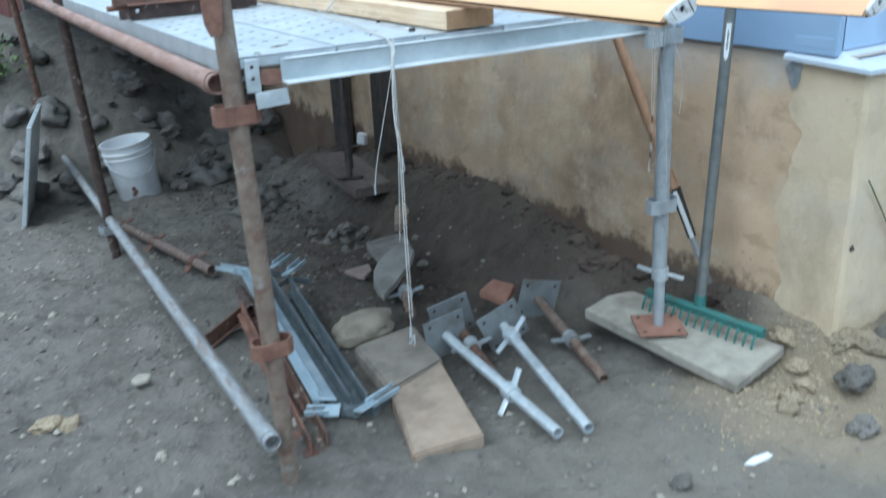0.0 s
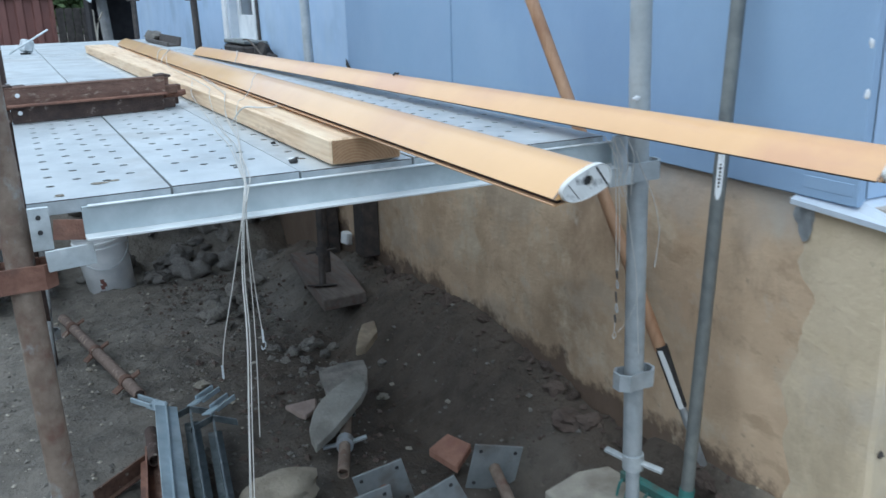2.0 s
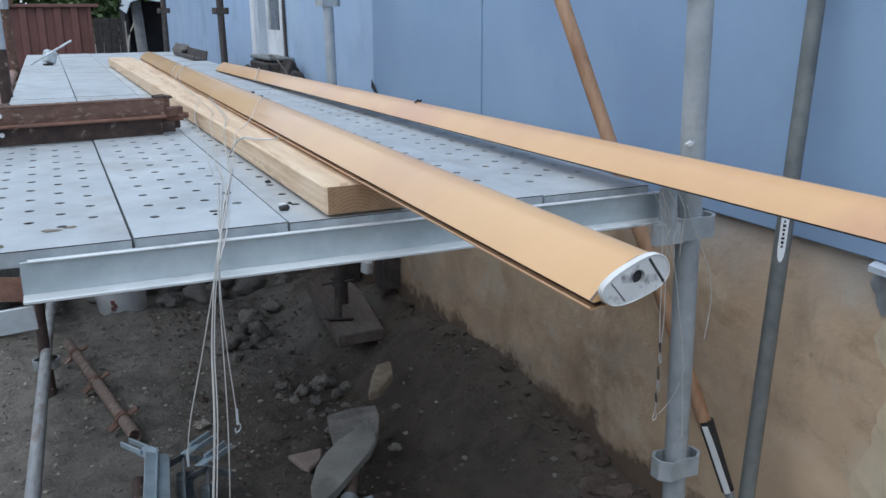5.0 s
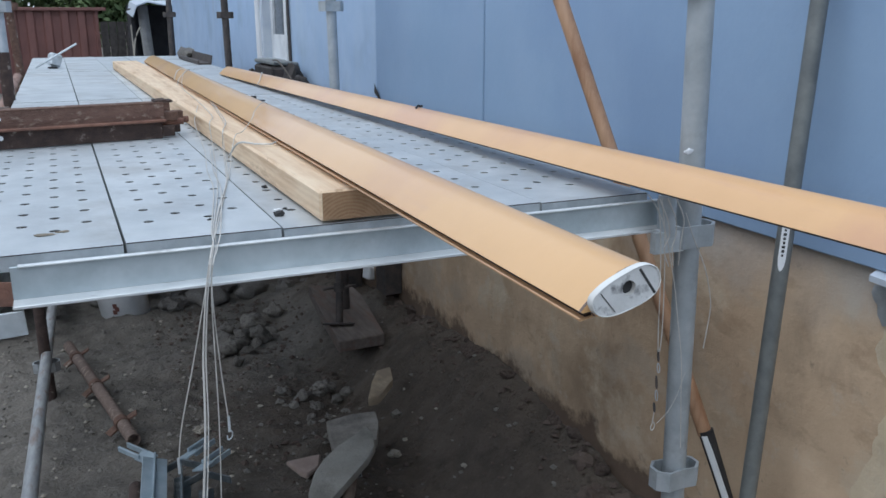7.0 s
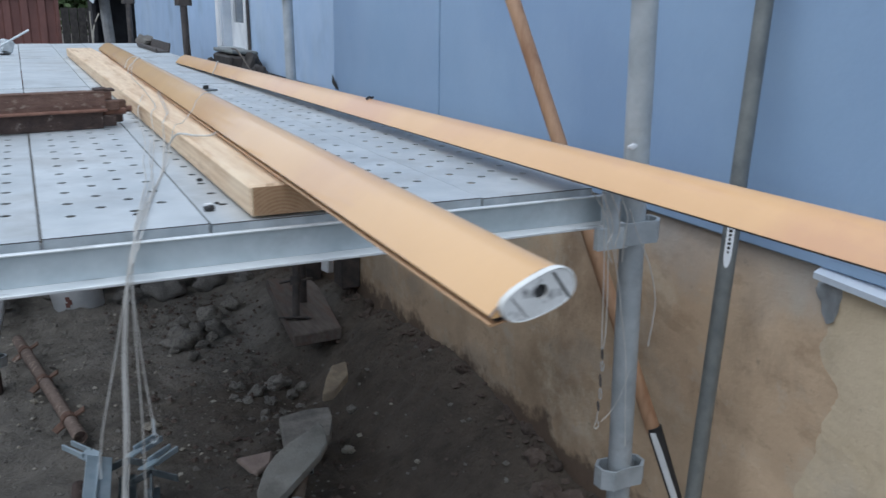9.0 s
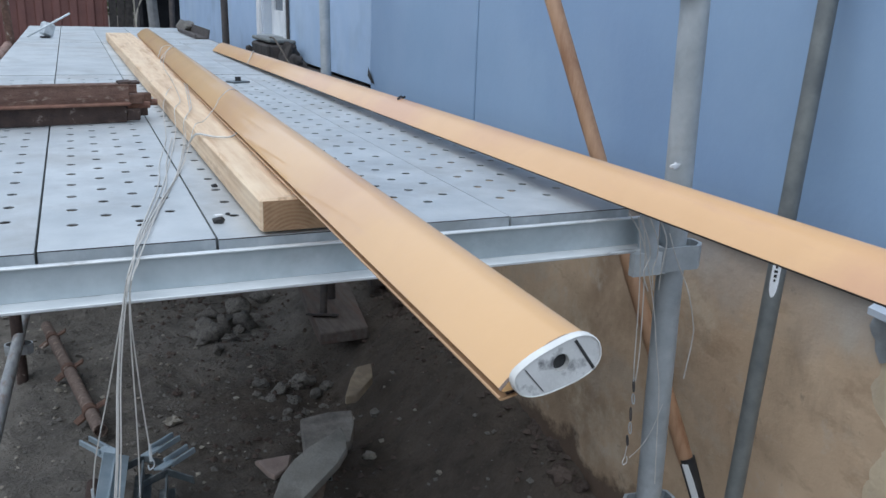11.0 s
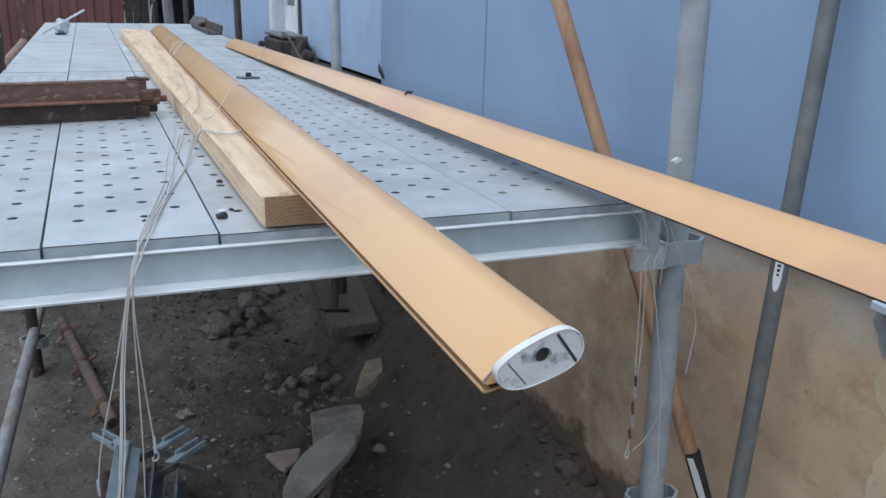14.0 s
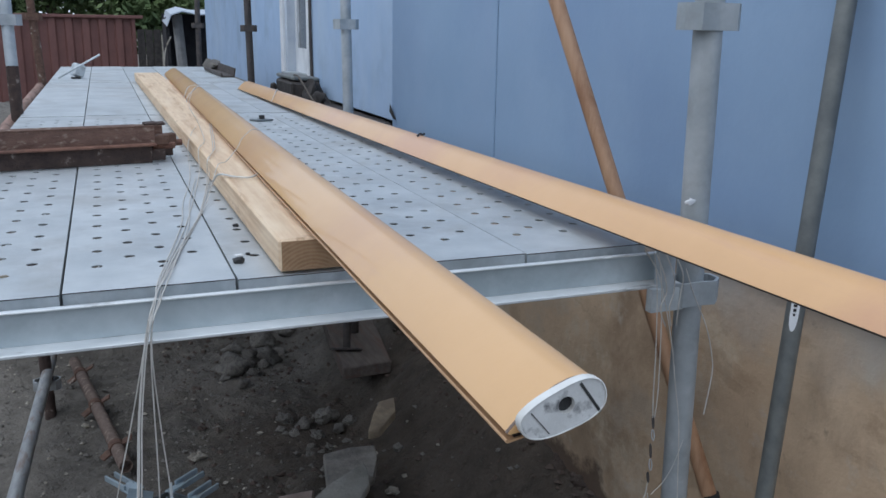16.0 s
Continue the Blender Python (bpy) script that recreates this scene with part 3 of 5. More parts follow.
def transom(y, x0=0.02, x1=1.2):
    t = thing("transom", ((x0 + x1) / 2, y, DZ - 0.06), "galvanised steel transom carrying the plank ends", "scaffold transom", "transoms under the deck")
    bm = bmesh.new()
    box(bm, ((x0 + x1) / 2, y - 0.008, DZ - 0.0325), (x1 - x0, 0.005, 0.047), bevel=0.001)
    part("web", bm, WEBZINC, t, smooth=False)
    bm = bmesh.new()
    box(bm, ((x0 + x1) / 2, y - 0.010, DZ - 0.0085), (x1 - x0 - 0.02, 0.011, 0.003), bevel=0.001)
    part("top_edge", bm, WORNEDGE, t, smooth=False)
    bm = bmesh.new()
    box(bm, ((x0 + x1) / 2, y - 0.010, DZ - 0.058), (x1 - x0, 0.066, 0.005), bevel=0.001)
    part("flange", bm, WORNEDGE, t, smooth=False)
    return t


for y in (-0.022, 2.425, 4.455, 6.57):
    transom(y, 0.082 if y < 0 else 0.02)


def strap(bm, outline, thick, z0, z1, place):
    """A closed band of sheet steel standing round the outline (x, y)."""
    c = sum((Vector((*p, 0)) for p in outline), Vector()) / len(outline)
    loops = []
    for k in (0.0, thick):
        for z in (z0, z1):
            ring = []
            for p in outline:
                d = Vector((*p, 0)) - c
                ring.append(bm.verts.new(place @ (c + d * (1 - k / d.length) + Vector((0, 0, z)))))
            loops.append(ring)
    lo, hi, li, hi2 = loops
    n = len(outline)
    for i in range(n):
        j = (i + 1) % n
        bm.faces.new((lo[i], lo[j], hi[j], hi[i]))
        bm.faces.new((li[j], li[i], hi2[i], hi2[j]))
        bm.faces.new((hi[i], hi[j], hi2[j], hi2[i]))
        bm.faces.new((lo[j], lo[i], li[i], li[j]))
    return bm


def v_pressing(bm, c, w=0.053, h=0.042, rz=0):
    """The bent strap welded round a standard, with an open wing each side."""
    out = [(w, -0.012), (w, 0.012), (0.034, 0.03), (0.0, 0.027), (-0.034, 0.03), (-w, 0.012), (-w, -0.012), (-0.034, -0.03), (0.0, -0.027), (0.034, -0.03)]
    return strap(bm, out, 0.006, -h / 2, h / 2, Matrix.Translation(c) @ turn(0, 0, rz).to_4x4())


def standard(base, top, material, wings, label, sleeve=None, rz=0, wing_mat=None):
    t = thing("standard", base, label, "scaffold standard", "standards of the scaffold")
    b, e = Vector(base), Vector(top)
    bm = bmesh.new()
    split = b.lerp(e, (sleeve - b.z) / (e.z - b.z)) if sleeve else e
    tube(bm, b, split, 0.0232, 20)
    part("tube", bm, material, t)
    if sleeve:
        bm = bmesh.new()
        tube(bm, split, e, 0.0225, 20)
        part("upper_tube", bm, MIDZINC, t, "galvanised upper tube")
    for z in wings:
        bm = bmesh.new()
        v_pressing(bm, b.lerp(e, (z - b.z) / (e.z - b.z)), rz=rz)
        part("pressing", bm, wing_mat or material, t, smooth=False)
    return t


standard((-0.006, 0.0, -0.02), (-0.036, 0.0, 1.95), STAIN, (0.40, 0.985), "rust-stained steel scaffold standard beside the deck", 1.31, wing_mat=RUST2)
standard((1.247, -0.05, 0.29), (1.204, -0.05, 2.1), GREYZINC, (0.52, 1.03, 1.487), "galvanised steel scaffold standard on a screw jack")
standard((0.0, 2.43, -0.16), (-0.028, 2.68, 2.2), RUSTDARK, (0.0, 1.466), "dark rusty scaffold standard beside the deck", 1.29, wing_mat=DULL)
standard((1.32, 2.45, 0.05), (1.277, 2.42, 2.3), DARKTUBE, (1.472,), "grey scaffold standard beside the house wall", 1.02, wing_mat=MIDZINC)
standard((1.25, 4.65, 0.1), (1.215, 4.62, 2.3), DARKTUBE, (1.0, 1.44), "dark scaffold standard near the door")
standard((0.03, 4.7, -0.2), (-0.09, 4.6, 2.2), RUST, (0.3, 1.49), "dark rusty scaffold standard beside the deck")
standard((1.10, 6.7, -0.2), (1.13, 6.7, 2.3), DARKTUBE, (0.6, 1.45), "dark scaffold standard at the deck end")


def bar(name, p0, p1, r, material, label, category, group=""):
    t = thing(name, p0, label, category, group)
    p0, p1 = Vector(p0), Vector(p1)
    d = (p1 - p0).normalized()
    bm = bmesh.new()
    tube(bm, p0, p1, r, 18, inner=r * 0.85)
    part("tube", bm, material, t)
    for e in (p0 + d * 0.02, p1 - d * 0.07):
        bm = bmesh.new()
        tube(bm, e, e + d * 0.05, r * 1.12, 18, inner=r * 0.9)
        part("end_sleeve", bm, material, t)
    return t


bar("ledger", (-0.045, 0.03, 1.05), (-0.05, 4.6, 1.075), 0.0235, RUSTY_PIPE, "rusty pinkish steel ledger tube along the deck edge", "scaffold tube", "ledgers")
bar("ledger", (-0.06, -0.06, 0.17), (0.06, 4.7, -0.06), 0.0225, WEATHERED, "weathered steel ledger tube low above the soil", "scaffold tube", "ledgers")

# ---- on the deck ----
timber = thing("timber", (0.58, 2.3, DZ), "sawn pale pine beam lying on the deck", "timber")
bm = bmesh.new()
a, b = Vector((0.604, 0.004, DZ + 0.0285)), Vector((0.573, 4.6, DZ + 0.0285))
box(bm, (a + b) / 2, (0.147, (b - a).length, 0.05), along(b - a), 0.004)
part("beam", bm, PINE, timber)
bm = bmesh.new()
q = along(b - a)
box(bm, a - q @ Vector((0, 0.0012, 0)), (0.139, 0.002, 0.044), q)
part("end_grain", bm, ENDGRAIN, timber, "darker sawn end grain")


def blade(near, far, roll, name_label, lip=True, paint=TAN):
    """A long tan awning bar: flattened section, folded lip, white end cap."""
    t = thing("awning_bar", near, name_label, "metal bar", "bars on the deck")
    n, f = Vector(near), Vector(far)
    d = (f - n).normalized()
    q = along(d) @ turn(0, roll, 0)
    up = q @ Vector((0, 0, 1))
    # the section, from its rounded edge over the broad top to the thin edge
    skin = [(0.0362, -0.006), (0.0368, -0.0015), (0.0358, 0.0033), (0.0327, 0.0078), (0.0278, 0.0115), (0.0208, 0.0141), (0.0125, 0.0151), (0.002, 0.0142),
            (-0.012, 0.0105), (-0.026, 0.0048), (-0.038, -0.0014), (-0.0440, -0.0050), (-0.0428, -0.0066), (-0.034, -0.0080), (-0.031, -0.0150),
            (-0.018, -0.0185), (0.0, -0.0190), (0.016, -0.0170), (0.029, -0.0120)]
    bm = bmesh.new()
    sweep(bm, skin, n, f, up)
    part("body", bm, paint, t)
    if lip:
        bm = bmesh.new()
        sweep(bm, [(-0.0445, -0.0118), (-0.0458, -0.0124), (-0.0462, -0.0137), (-0.0454, -0.0149), (-0.0438, -0.0154), (-0.030, -0.0164), (-0.030, -0.0146), (-0.0430, -0.0139), (-0.0440, -0.0132)], n + d * 0.004, f, up)
        # dark strip laid in the recess gives the gap its shade by colour
        gap = bmesh.new()
        sweep(gap, [(-0.0385, -0.0074), (-0.0385, -0.0138), (-0.032, -0.0144), (-0.032, -0.0084)], n + d * 0.006, f, up)
        part("seal", gap, RUSTDARK, t, "dark strip for the shade in the gap above the lip", smooth=False)
        part("lip", bm, LIPTAN, t, "folded bronze lip along the lower edge")
    else:
        # thin dark strip draws the shadow line along the lower edge
        bm = bmesh.new()
        sweep(bm, [(-0.0446, -0.0060), (-0.0445, -0.0078), (-0.038, -0.0088), (-0.038, -0.0078), (-0.0432, -0.0070)], n + d * 0.006, f, up)
        part("seal", bm, DARKTUBE, t, "thin dark strip for the shadow line along the lower edge", smooth=False)
    bm = bmesh.new()
    sweep(bm, [(u * 1.015, v * 1.02 + 0.0002) for u, v in skin], n + d * 0.0005, n + d * 0.004, up)
    part("cut_edge", bm, RUSTY_OLD, t, "scuffed brownish cut edge", smooth=False)
    ring = [(0.0365 * math.copysign(abs(math.cos(u)) ** 0.75, math.cos(u)), 0.0188 * math.copysign(abs(math.sin(u)) ** 0.8, math.sin(u))) for u in (2 * math.pi * i / 32 for i in range(32))]
    # flattened where the broad face slopes down to the thin edge
    ring = [(u, v * (1 - 0.30 * min(max((0.022 - u) / 0.05, 0), 1)) if v > 0 else v) for u, v in ring]
    # rim and a face set back inside it, with the screw hole going in
    bm = bmesh.new()
    rows = []
    hole = (0.003, 0.0015)
    for k, back in ((1.0, 0.0), (1.0, -0.007), (0.985, -0.0078), (0.968, -0.0078), (0.96, -0.0065)):
        rows.append([bm.verts.new(n + d * back + q @ Vector((u * k, 0, v * k))) for u, v in ring])
    for r, back in ((0.0066, -0.0065), (0.0066, -0.0012)):
        rows.append([bm.verts.new(n + d * back + q @ Vector((hole[0] + r * math.cos(2 * math.pi * i / 32), 0, hole[1] + r * math.sin(2 * math.pi * i / 32)))) for i in range(32)])
    for a, b in zip(rows, rows[1:]):
        for i in range(32):
            bm.faces.new((a[i], a[(i + 1) % 32], b[(i + 1) % 32], b[i]))
    bm.faces.new(rows[-1])
    cap = part("end_cap", bm, CAP, t, "scuffed white plastic end cap with a screw hole")
    bm = bmesh.new()
    a, b = [[bm.verts.new(n - d * 0.0069 + q @ Vector(p)) for p in pts] for pts in (
        [(u * 0.95, 0, v * 0.95) for u, v in ring], [(hole[0] + 0.0068 * math.cos(2 * math.pi * i / 32), 0, hole[1] + 0.0068 * math.sin(2 * math.pi * i / 32)) for i in range(32)])]
    for i in range(32):
        bm.faces.new((a[i], a[(i + 1) % 32], b[(i + 1) % 32], b[i]))
    part("face_plate", bm, SMUDGE, cap, "grey smudged face of the cap")
    bm = bmesh.new()
    tube(bm, n - d * 0.0022 + q @ Vector((hole[0], 0, hole[1])), n - d * 0.0006 + q @ Vector((hole[0], 0, hole[1])), 0.0064, 18)
    part("socket", bm, BLACK, cap, "dark round screw hole")
    for u, v, ry, ln in ((0.0225, -0.0005, -20, 0.031), (-0.0205, -0.0035, -24, 0.024)):
        bm = bmesh.new()
        box(bm, n - d * 0.0069 + q @ Vector((u, 0, v)), (0.0007 if u < 0 else 0.0023, 0.0012, ln), q @ turn(0, ry, 0))
        part("slot", bm, BLACK, cap, "dark slot")
    return t


blade((0.604, -0.70, 1.195), (0.698, 4.25, 1.184), -16, "long tan enamelled bar with a white end cap")
blade((1.135, -0.735, 1.1625), (1.055, 3.75, 1.134), -22, "long pinkish tan enamelled bar with a white end cap", lip=False, paint=TANPINK)

def old_transom(p0, p1, h, label):
    t = thing("rusty_transom", p0, label, "scaffold transom", "old transoms on the deck")
    p0, p1 = Vector(p0), Vector(p1)
    d = (p1 - p0).normalized()
    up = Vector((0, 0, 1))
    back_way = Vector((-d.y, d.x, 0))
    bm = bmesh.new()
    box(bm, (p0 + p1) / 2 + up * h * 0.75, (0.005, (p1 - p0).length, h * 0.5), along(d), 0.001)
    part("upper_web", bm, FLAKED, t, "rusty web with flaking pale paint", smooth=False)
    bm = bmesh.new()
    box(bm, (p0 + p1) / 2 + up * (h - 0.003) + back_way * 0.022, (0.05, (p1 - p0).length, 0.005), along(d), 0.001)
    part("top_flange", bm, RUST, t, smooth=False)
    bm = bmesh.new()
    box(bm, (p0 + p1) / 2 + up * h * 0.5 - back_way * 0.009, (0.026, (p1 - p0).length, 0.007), along(d), 0.002)
    part("rib", bm, RUST2, t)
    bm = bmesh.new()
    box(bm, (p0 + p1) / 2 + up * h * 0.24 - back_way * 0.002, (0.008, (p1 - p0).length - 0.02, h * 0.46), along(d), 0.001)
    part("lower_web", bm, RUSTDARK, t, smooth=False)
    for e, sg in ((p0, -1), (p1, 1)):
        bm = bmesh.new()
        box(bm, e + up * h * 0.60 + d * 0.012 * sg + back_way * 0.012, (0.026, 0.05, h * 0.26), along(d), 0.003)
        part("end_lug", bm, RUST, t)
        bm = bmesh.new()
        box(bm, e + up * (h + 0.003) - d * 0.006 * sg + back_way * 0.02, (0.036, 0.032, 0.006), along(d) @ turn(4, 3, 0), 0.001)
        part("end_tab", bm, RUSTDARK, t, smooth=False)
        bm = bmesh.new()
        box(bm, e + up * h * 0.2 + d * 0.008 * sg + back_way * 0.004, (0.012, 0.035, h * 0.3), along(d), 0.002)
        part("end_foot", bm, RUSTDARK, t, smooth=False)
        bm = bmesh.new()
        tube(bm, e + up * h * 0.42 + back_way * 0.02, e + up * h * 0.42 + back_way * 0.02 + d * 0.055 * sg, 0.009, 10)
        part("end_pin", bm, RUST2, t)
    for z in (0.3, 0.78):
        bm = bmesh.new()
        c = p0 + d * 0.03 + up * h * z - back_way * 0.005
        tube(bm, c, c - back_way * 0.004, 0.006, 10)
        part("bolt_head", bm, WHITE, t, "pale bolt head")
    return t


old_transom((-0.005, 1.082, DZ + 0.001), (0.425, 1.15, DZ + 0.001), 0.098, "rusty brown steel transom lying across the deck")
old_transom((0.03, 1.172, DZ + 0.001), (0.45, 1.235, DZ + 0.001), 0.088, "rusty brown steel transom lying behind another on the deck")

# freshly dug damp clay in the wall trench plus painted deck shade; dry trodden soil elsewhere
sn, sl = SOIL.node_tree.nodes, SOIL.node_tree.links
s_geo, s_sep = sn.new("ShaderNodeTexCoord"), sn.new("ShaderNodeSeparateXYZ")
s_wob = sn.new("ShaderNodeTexNoise")
s_wob.inputs["Scale"].default_value, s_wob.inputs["Detail"].default_value = 2.2, 5
s_mixv = sn.new("ShaderNodeVectorMath")
s_mixv.operation = "MULTIPLY_ADD"
s_mixv.inputs[1].default_value = (0.9, 0.9, 0)
sl.new(s_geo.outputs["Object"], s_wob.inputs["Vector"])
sl.new(s_wob.outputs["Color"], s_mixv.inputs[0])
sl.new(s_geo.outputs["Object"], s_mixv.inputs[2])
sl.new(s_mixv.outputs[0], s_sep.inputs[0])


def soil_range(socket, a, b):
    r = sn.new("ShaderNodeMapRange")
    r.inputs["From Min"].default_value, r.inputs["From Max"].default_value = a, b
    sl.new(socket, r.inputs["Value"])
    return r


# mask reaches from the wall trench out over the soil under the deck
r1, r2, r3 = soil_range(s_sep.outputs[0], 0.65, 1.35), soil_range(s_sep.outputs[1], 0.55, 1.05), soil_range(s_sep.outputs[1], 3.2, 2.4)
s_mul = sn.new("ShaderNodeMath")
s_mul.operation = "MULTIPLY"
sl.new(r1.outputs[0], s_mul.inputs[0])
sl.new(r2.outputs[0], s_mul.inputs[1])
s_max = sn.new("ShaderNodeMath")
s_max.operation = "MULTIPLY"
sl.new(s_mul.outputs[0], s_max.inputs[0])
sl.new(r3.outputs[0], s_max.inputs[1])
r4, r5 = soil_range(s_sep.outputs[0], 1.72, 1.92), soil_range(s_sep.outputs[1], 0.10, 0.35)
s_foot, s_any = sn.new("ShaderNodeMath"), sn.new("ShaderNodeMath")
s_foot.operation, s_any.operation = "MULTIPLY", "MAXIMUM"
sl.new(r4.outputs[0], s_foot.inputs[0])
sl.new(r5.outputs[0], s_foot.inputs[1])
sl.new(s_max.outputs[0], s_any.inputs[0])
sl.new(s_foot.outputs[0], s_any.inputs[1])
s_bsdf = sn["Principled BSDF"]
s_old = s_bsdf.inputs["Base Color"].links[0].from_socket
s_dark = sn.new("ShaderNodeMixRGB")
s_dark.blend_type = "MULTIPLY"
# tint for the damp clay, with the deck's shade put into the colour too
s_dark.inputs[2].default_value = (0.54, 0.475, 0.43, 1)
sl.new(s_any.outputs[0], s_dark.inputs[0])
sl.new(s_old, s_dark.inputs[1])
s_dist = sn.new("ShaderNodeVectorMath")
s_dist.operation = "DISTANCE"
s_dist.inputs[1].default_value = (1.85, -0.02, 0.15)
sl.new(s_mixv.outputs[0], s_dist.inputs[0])
s_patch = soil_range(s_dist.outputs["Value"], 0.42, 0.12)
s_sand = sn.new("ShaderNodeMixRGB")
s_sand.inputs[2].default_value = (0.33, 0.265, 0.185, 1)
sl.new(s_patch.outputs[0], s_sand.inputs[0])
# trodden, dried-out soil in front of the deck
d_dist, d_mul, d_mix = sn.new("ShaderNodeVectorMath"), sn.new("ShaderNodeMath"), sn.new("ShaderNodeMixRGB")
d_dist.operation, d_mul.operation = "DISTANCE", "MULTIPLY"
d_dist.inputs[1].default_value = (1.55, -0.35, 0.1)
sl.new(s_mixv.outputs[0], d_dist.inputs[0])
d_mul.inputs[1].default_value = 0.6
sl.new(soil_range(d_dist.outputs["Value"], 1.05, 0.45).outputs[0], d_mul.inputs[0])
d_mix.inputs[2].default_value = (0.27, 0.238, 0.195, 1)
sl.new(d_mul.outputs[0], d_mix.inputs[0])
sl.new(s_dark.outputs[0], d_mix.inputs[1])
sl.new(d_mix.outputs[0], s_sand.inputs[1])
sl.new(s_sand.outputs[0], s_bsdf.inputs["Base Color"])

# ---- house details ----
door = thing("door", (WALL, 4.58, 1.13), "white half-glazed back door in a painted frame", "door", kind="structure")
for y, w, px in ((4.20, 0.05, 0.035), (5.14, 0.10, 0.012)):
    bm = bmesh.new()
    box(bm, (WALL - px + 0.04, y, 1.97), (0.09, w, 1.68), bevel=0.004)
    part("jamb", bm, WHITE, door)
bm = bmesh.new()
box(bm, (WALL + 0.045, 5.055, 1.97), (0.09, 0.07, 1.68), bevel=0.004)
part("inner_jamb", bm, FLASH, door, "greyish painted reveal")
bm = bmesh.new()
box(bm, (WALL + 0.02, 4.62, 1.13), (0.13, 0.78, 0.03), bevel=0.004)
part("threshold", bm, DULL, door)
bm = bmesh.new()
for c, d in (((WALL + 0.08, 4.625, 1.225), (0.04, 0.79, 0.17)), ((WALL + 0.08, 4.265, 2.06), (0.04, 0.07, 1.5)), ((WALL + 0.08, 4.985, 2.06), (0.04, 0.07, 1.5)), ((WALL + 0.08, 4.625, 2.73), (0.04, 0.65, 0.16))):
    box(bm, c, d)
leaf = part("door_leaf", bm, WHITE, door, smooth=False)
bm = bmesh.new()
box(bm, (WALL + 0.08, 4.625, 1.98), (0.012, 0.66, 1.35))
part("pane", bm, GLASSY, leaf, "grey glass pane")
# dark cord stands for the narrow shadowed gap beside the jamb
bm = bmesh.new()
cord(bm, [(WALL - 0.03, 4.13, 1.1), (WALL - 0.034, 4.135, 1.6), (WALL - 0.03, 4.125, 2.1), (WALL - 0.032, 4.13, 2.95)], 0.010)
tagged(part("cable", bm, DARKTUBE), "dark cord put in for the shadowed gap beside the door", "cable")
step = thing("door_step", (1.42, 4.0, 0.7), "dark weathered timber step below the door", "step")
bm = bmesh.new()
box(bm, (1.455, 4.22, 1.150), (0.16, 0.50, 0.022), turn(0, 2, 1), 0.006)
part("tread", bm, GREYSHAFT, step, "worn grey step tread")
for y, h in ((4.02, 0.54), (4.22, 0.54), (4.42, 0.54)):
    bm = bmesh.new()
    box(bm, (1.45, y, 1.132 - h / 2), (0.15, 0.12, h), turn(0, 0, y * 3 - 12), 0.014)
    part("block", bm, DARKTUBE, step)
bm = bmesh.new()
box(bm, (1.382, 4.20, 1.045), (0.03, 0.48, 0.17), turn(0, -4, 0), 0.01)
part("riser", bm, SHADOWY, step, "near-black riser board")
bm = bmesh.new()
cord(bm, [(1.40, 4.05, 1.17), (1.38, 3.85, 1.175), (1.37, 3.65, 1.14), (1.37, 3.50, 1.09), (1.38, 3.40, 1.05)], 0.005)
tagged(part("old_cable", bm, BARK), "brown stiff cable bent over the step", "cable")
for i, (x, y, z, sx, sy, sz) in enumerate(((1.46, 3.84, 1.06, 0.05, 0.10, 0.085), (1.46, 3.66, 1.03, 0.045, 0.09, 0.07), (1.36, 4.50, 1.05, 0.03, 0.05, 0.04))):
    bm = bmesh.new()
    lump(bm, (x, y, z), (sx, sy, sz), 20 + i, 0.6, 3)
    tagged(part("rubble_lump", bm, SHADOWY), "dark lump of rubble by the door step", "rubble", "rubble by the step")
# near-black board added to give the open gap below the cladding its darkness
bm = bmesh.new()
box(bm, (1.50, 3.62, 0.985), (0.10, 2.06, 0.09), turn(0, 0, 0.5), 0.01)
tagged(part("bearer", bm, SHADOWY), "near-black board put in for the dark open gap below the cladding", "timber")
for y in (2.9, 4.5):
    bm = bmesh.new()
    box(bm, (1.50, y, 0.44), (0.09, 0.1, 0.99), bevel=0.008)
    tagged(part("bearer_post", bm, DARKTUBE), "dark short post added under the gap board", "post", "posts under the bearer")
bm = bmesh.new()
slab(bm, [(1.530, 2.555, 1.125), (1.532, 2.53, 1.10), (1.537, 2.49, 1.06), (1.537, 2.525, 1.06), (1.525, 2.548, 1.09)], 0.004)
tagged(part("torn_sheet", bm, BLACK), "torn curled corner of wall sheeting", "sheet")
bm = bmesh.new()
box(bm, (1.545, -0.30, 1.0), (0.012, 0.13, 0.03), bevel=0.002)
part("cladding_trim", bm, BLUE, house)
bm = bmesh.new()
tube(bm, (1.87, -0.53, 0.18), (1.84, -0.53, 0.75), 0.04, 16)
tagged(part("downpipe", bm, WHITE), "white plastic downpipe at the foundation wall", "downpipe")
weed = thing("weed", (1.77, -0.49, 0.3), "thin green weed stem against the wall", "weed")
for p in (((1.84, -0.487, 0.27), (1.745, -0.482, 0.44), (1.60, -0.482, 0.63)), ((1.84, -0.489, 0.25), (1.80, -0.484, 0.36), (1.735, -0.484, 0.45))):
    bm = bmesh.new()
    cord(bm, p, 0.0022, 5)
    part("stem", bm, LEAF, weed)
# chipped patch where render has broken off below the flashing
bm = bmesh.new()
lump(bm, (WALL - 0.010, -0.240, 0.918), (0.004, 0.019, 0.036), 8, 0.9, 3)
tagged(part("render_chip", bm, DULL), "grey patch where the render has chipped", "wall damage")
bm = bmesh.new()
lump(bm, (WALL + 0.022, -0.4725, 0.425), (0.009, 0.003, 0.008), 9, 0.7)
tagged(part("wall_hole", bm, DARKTUBE), "small dark hole in the render", "wall damage")
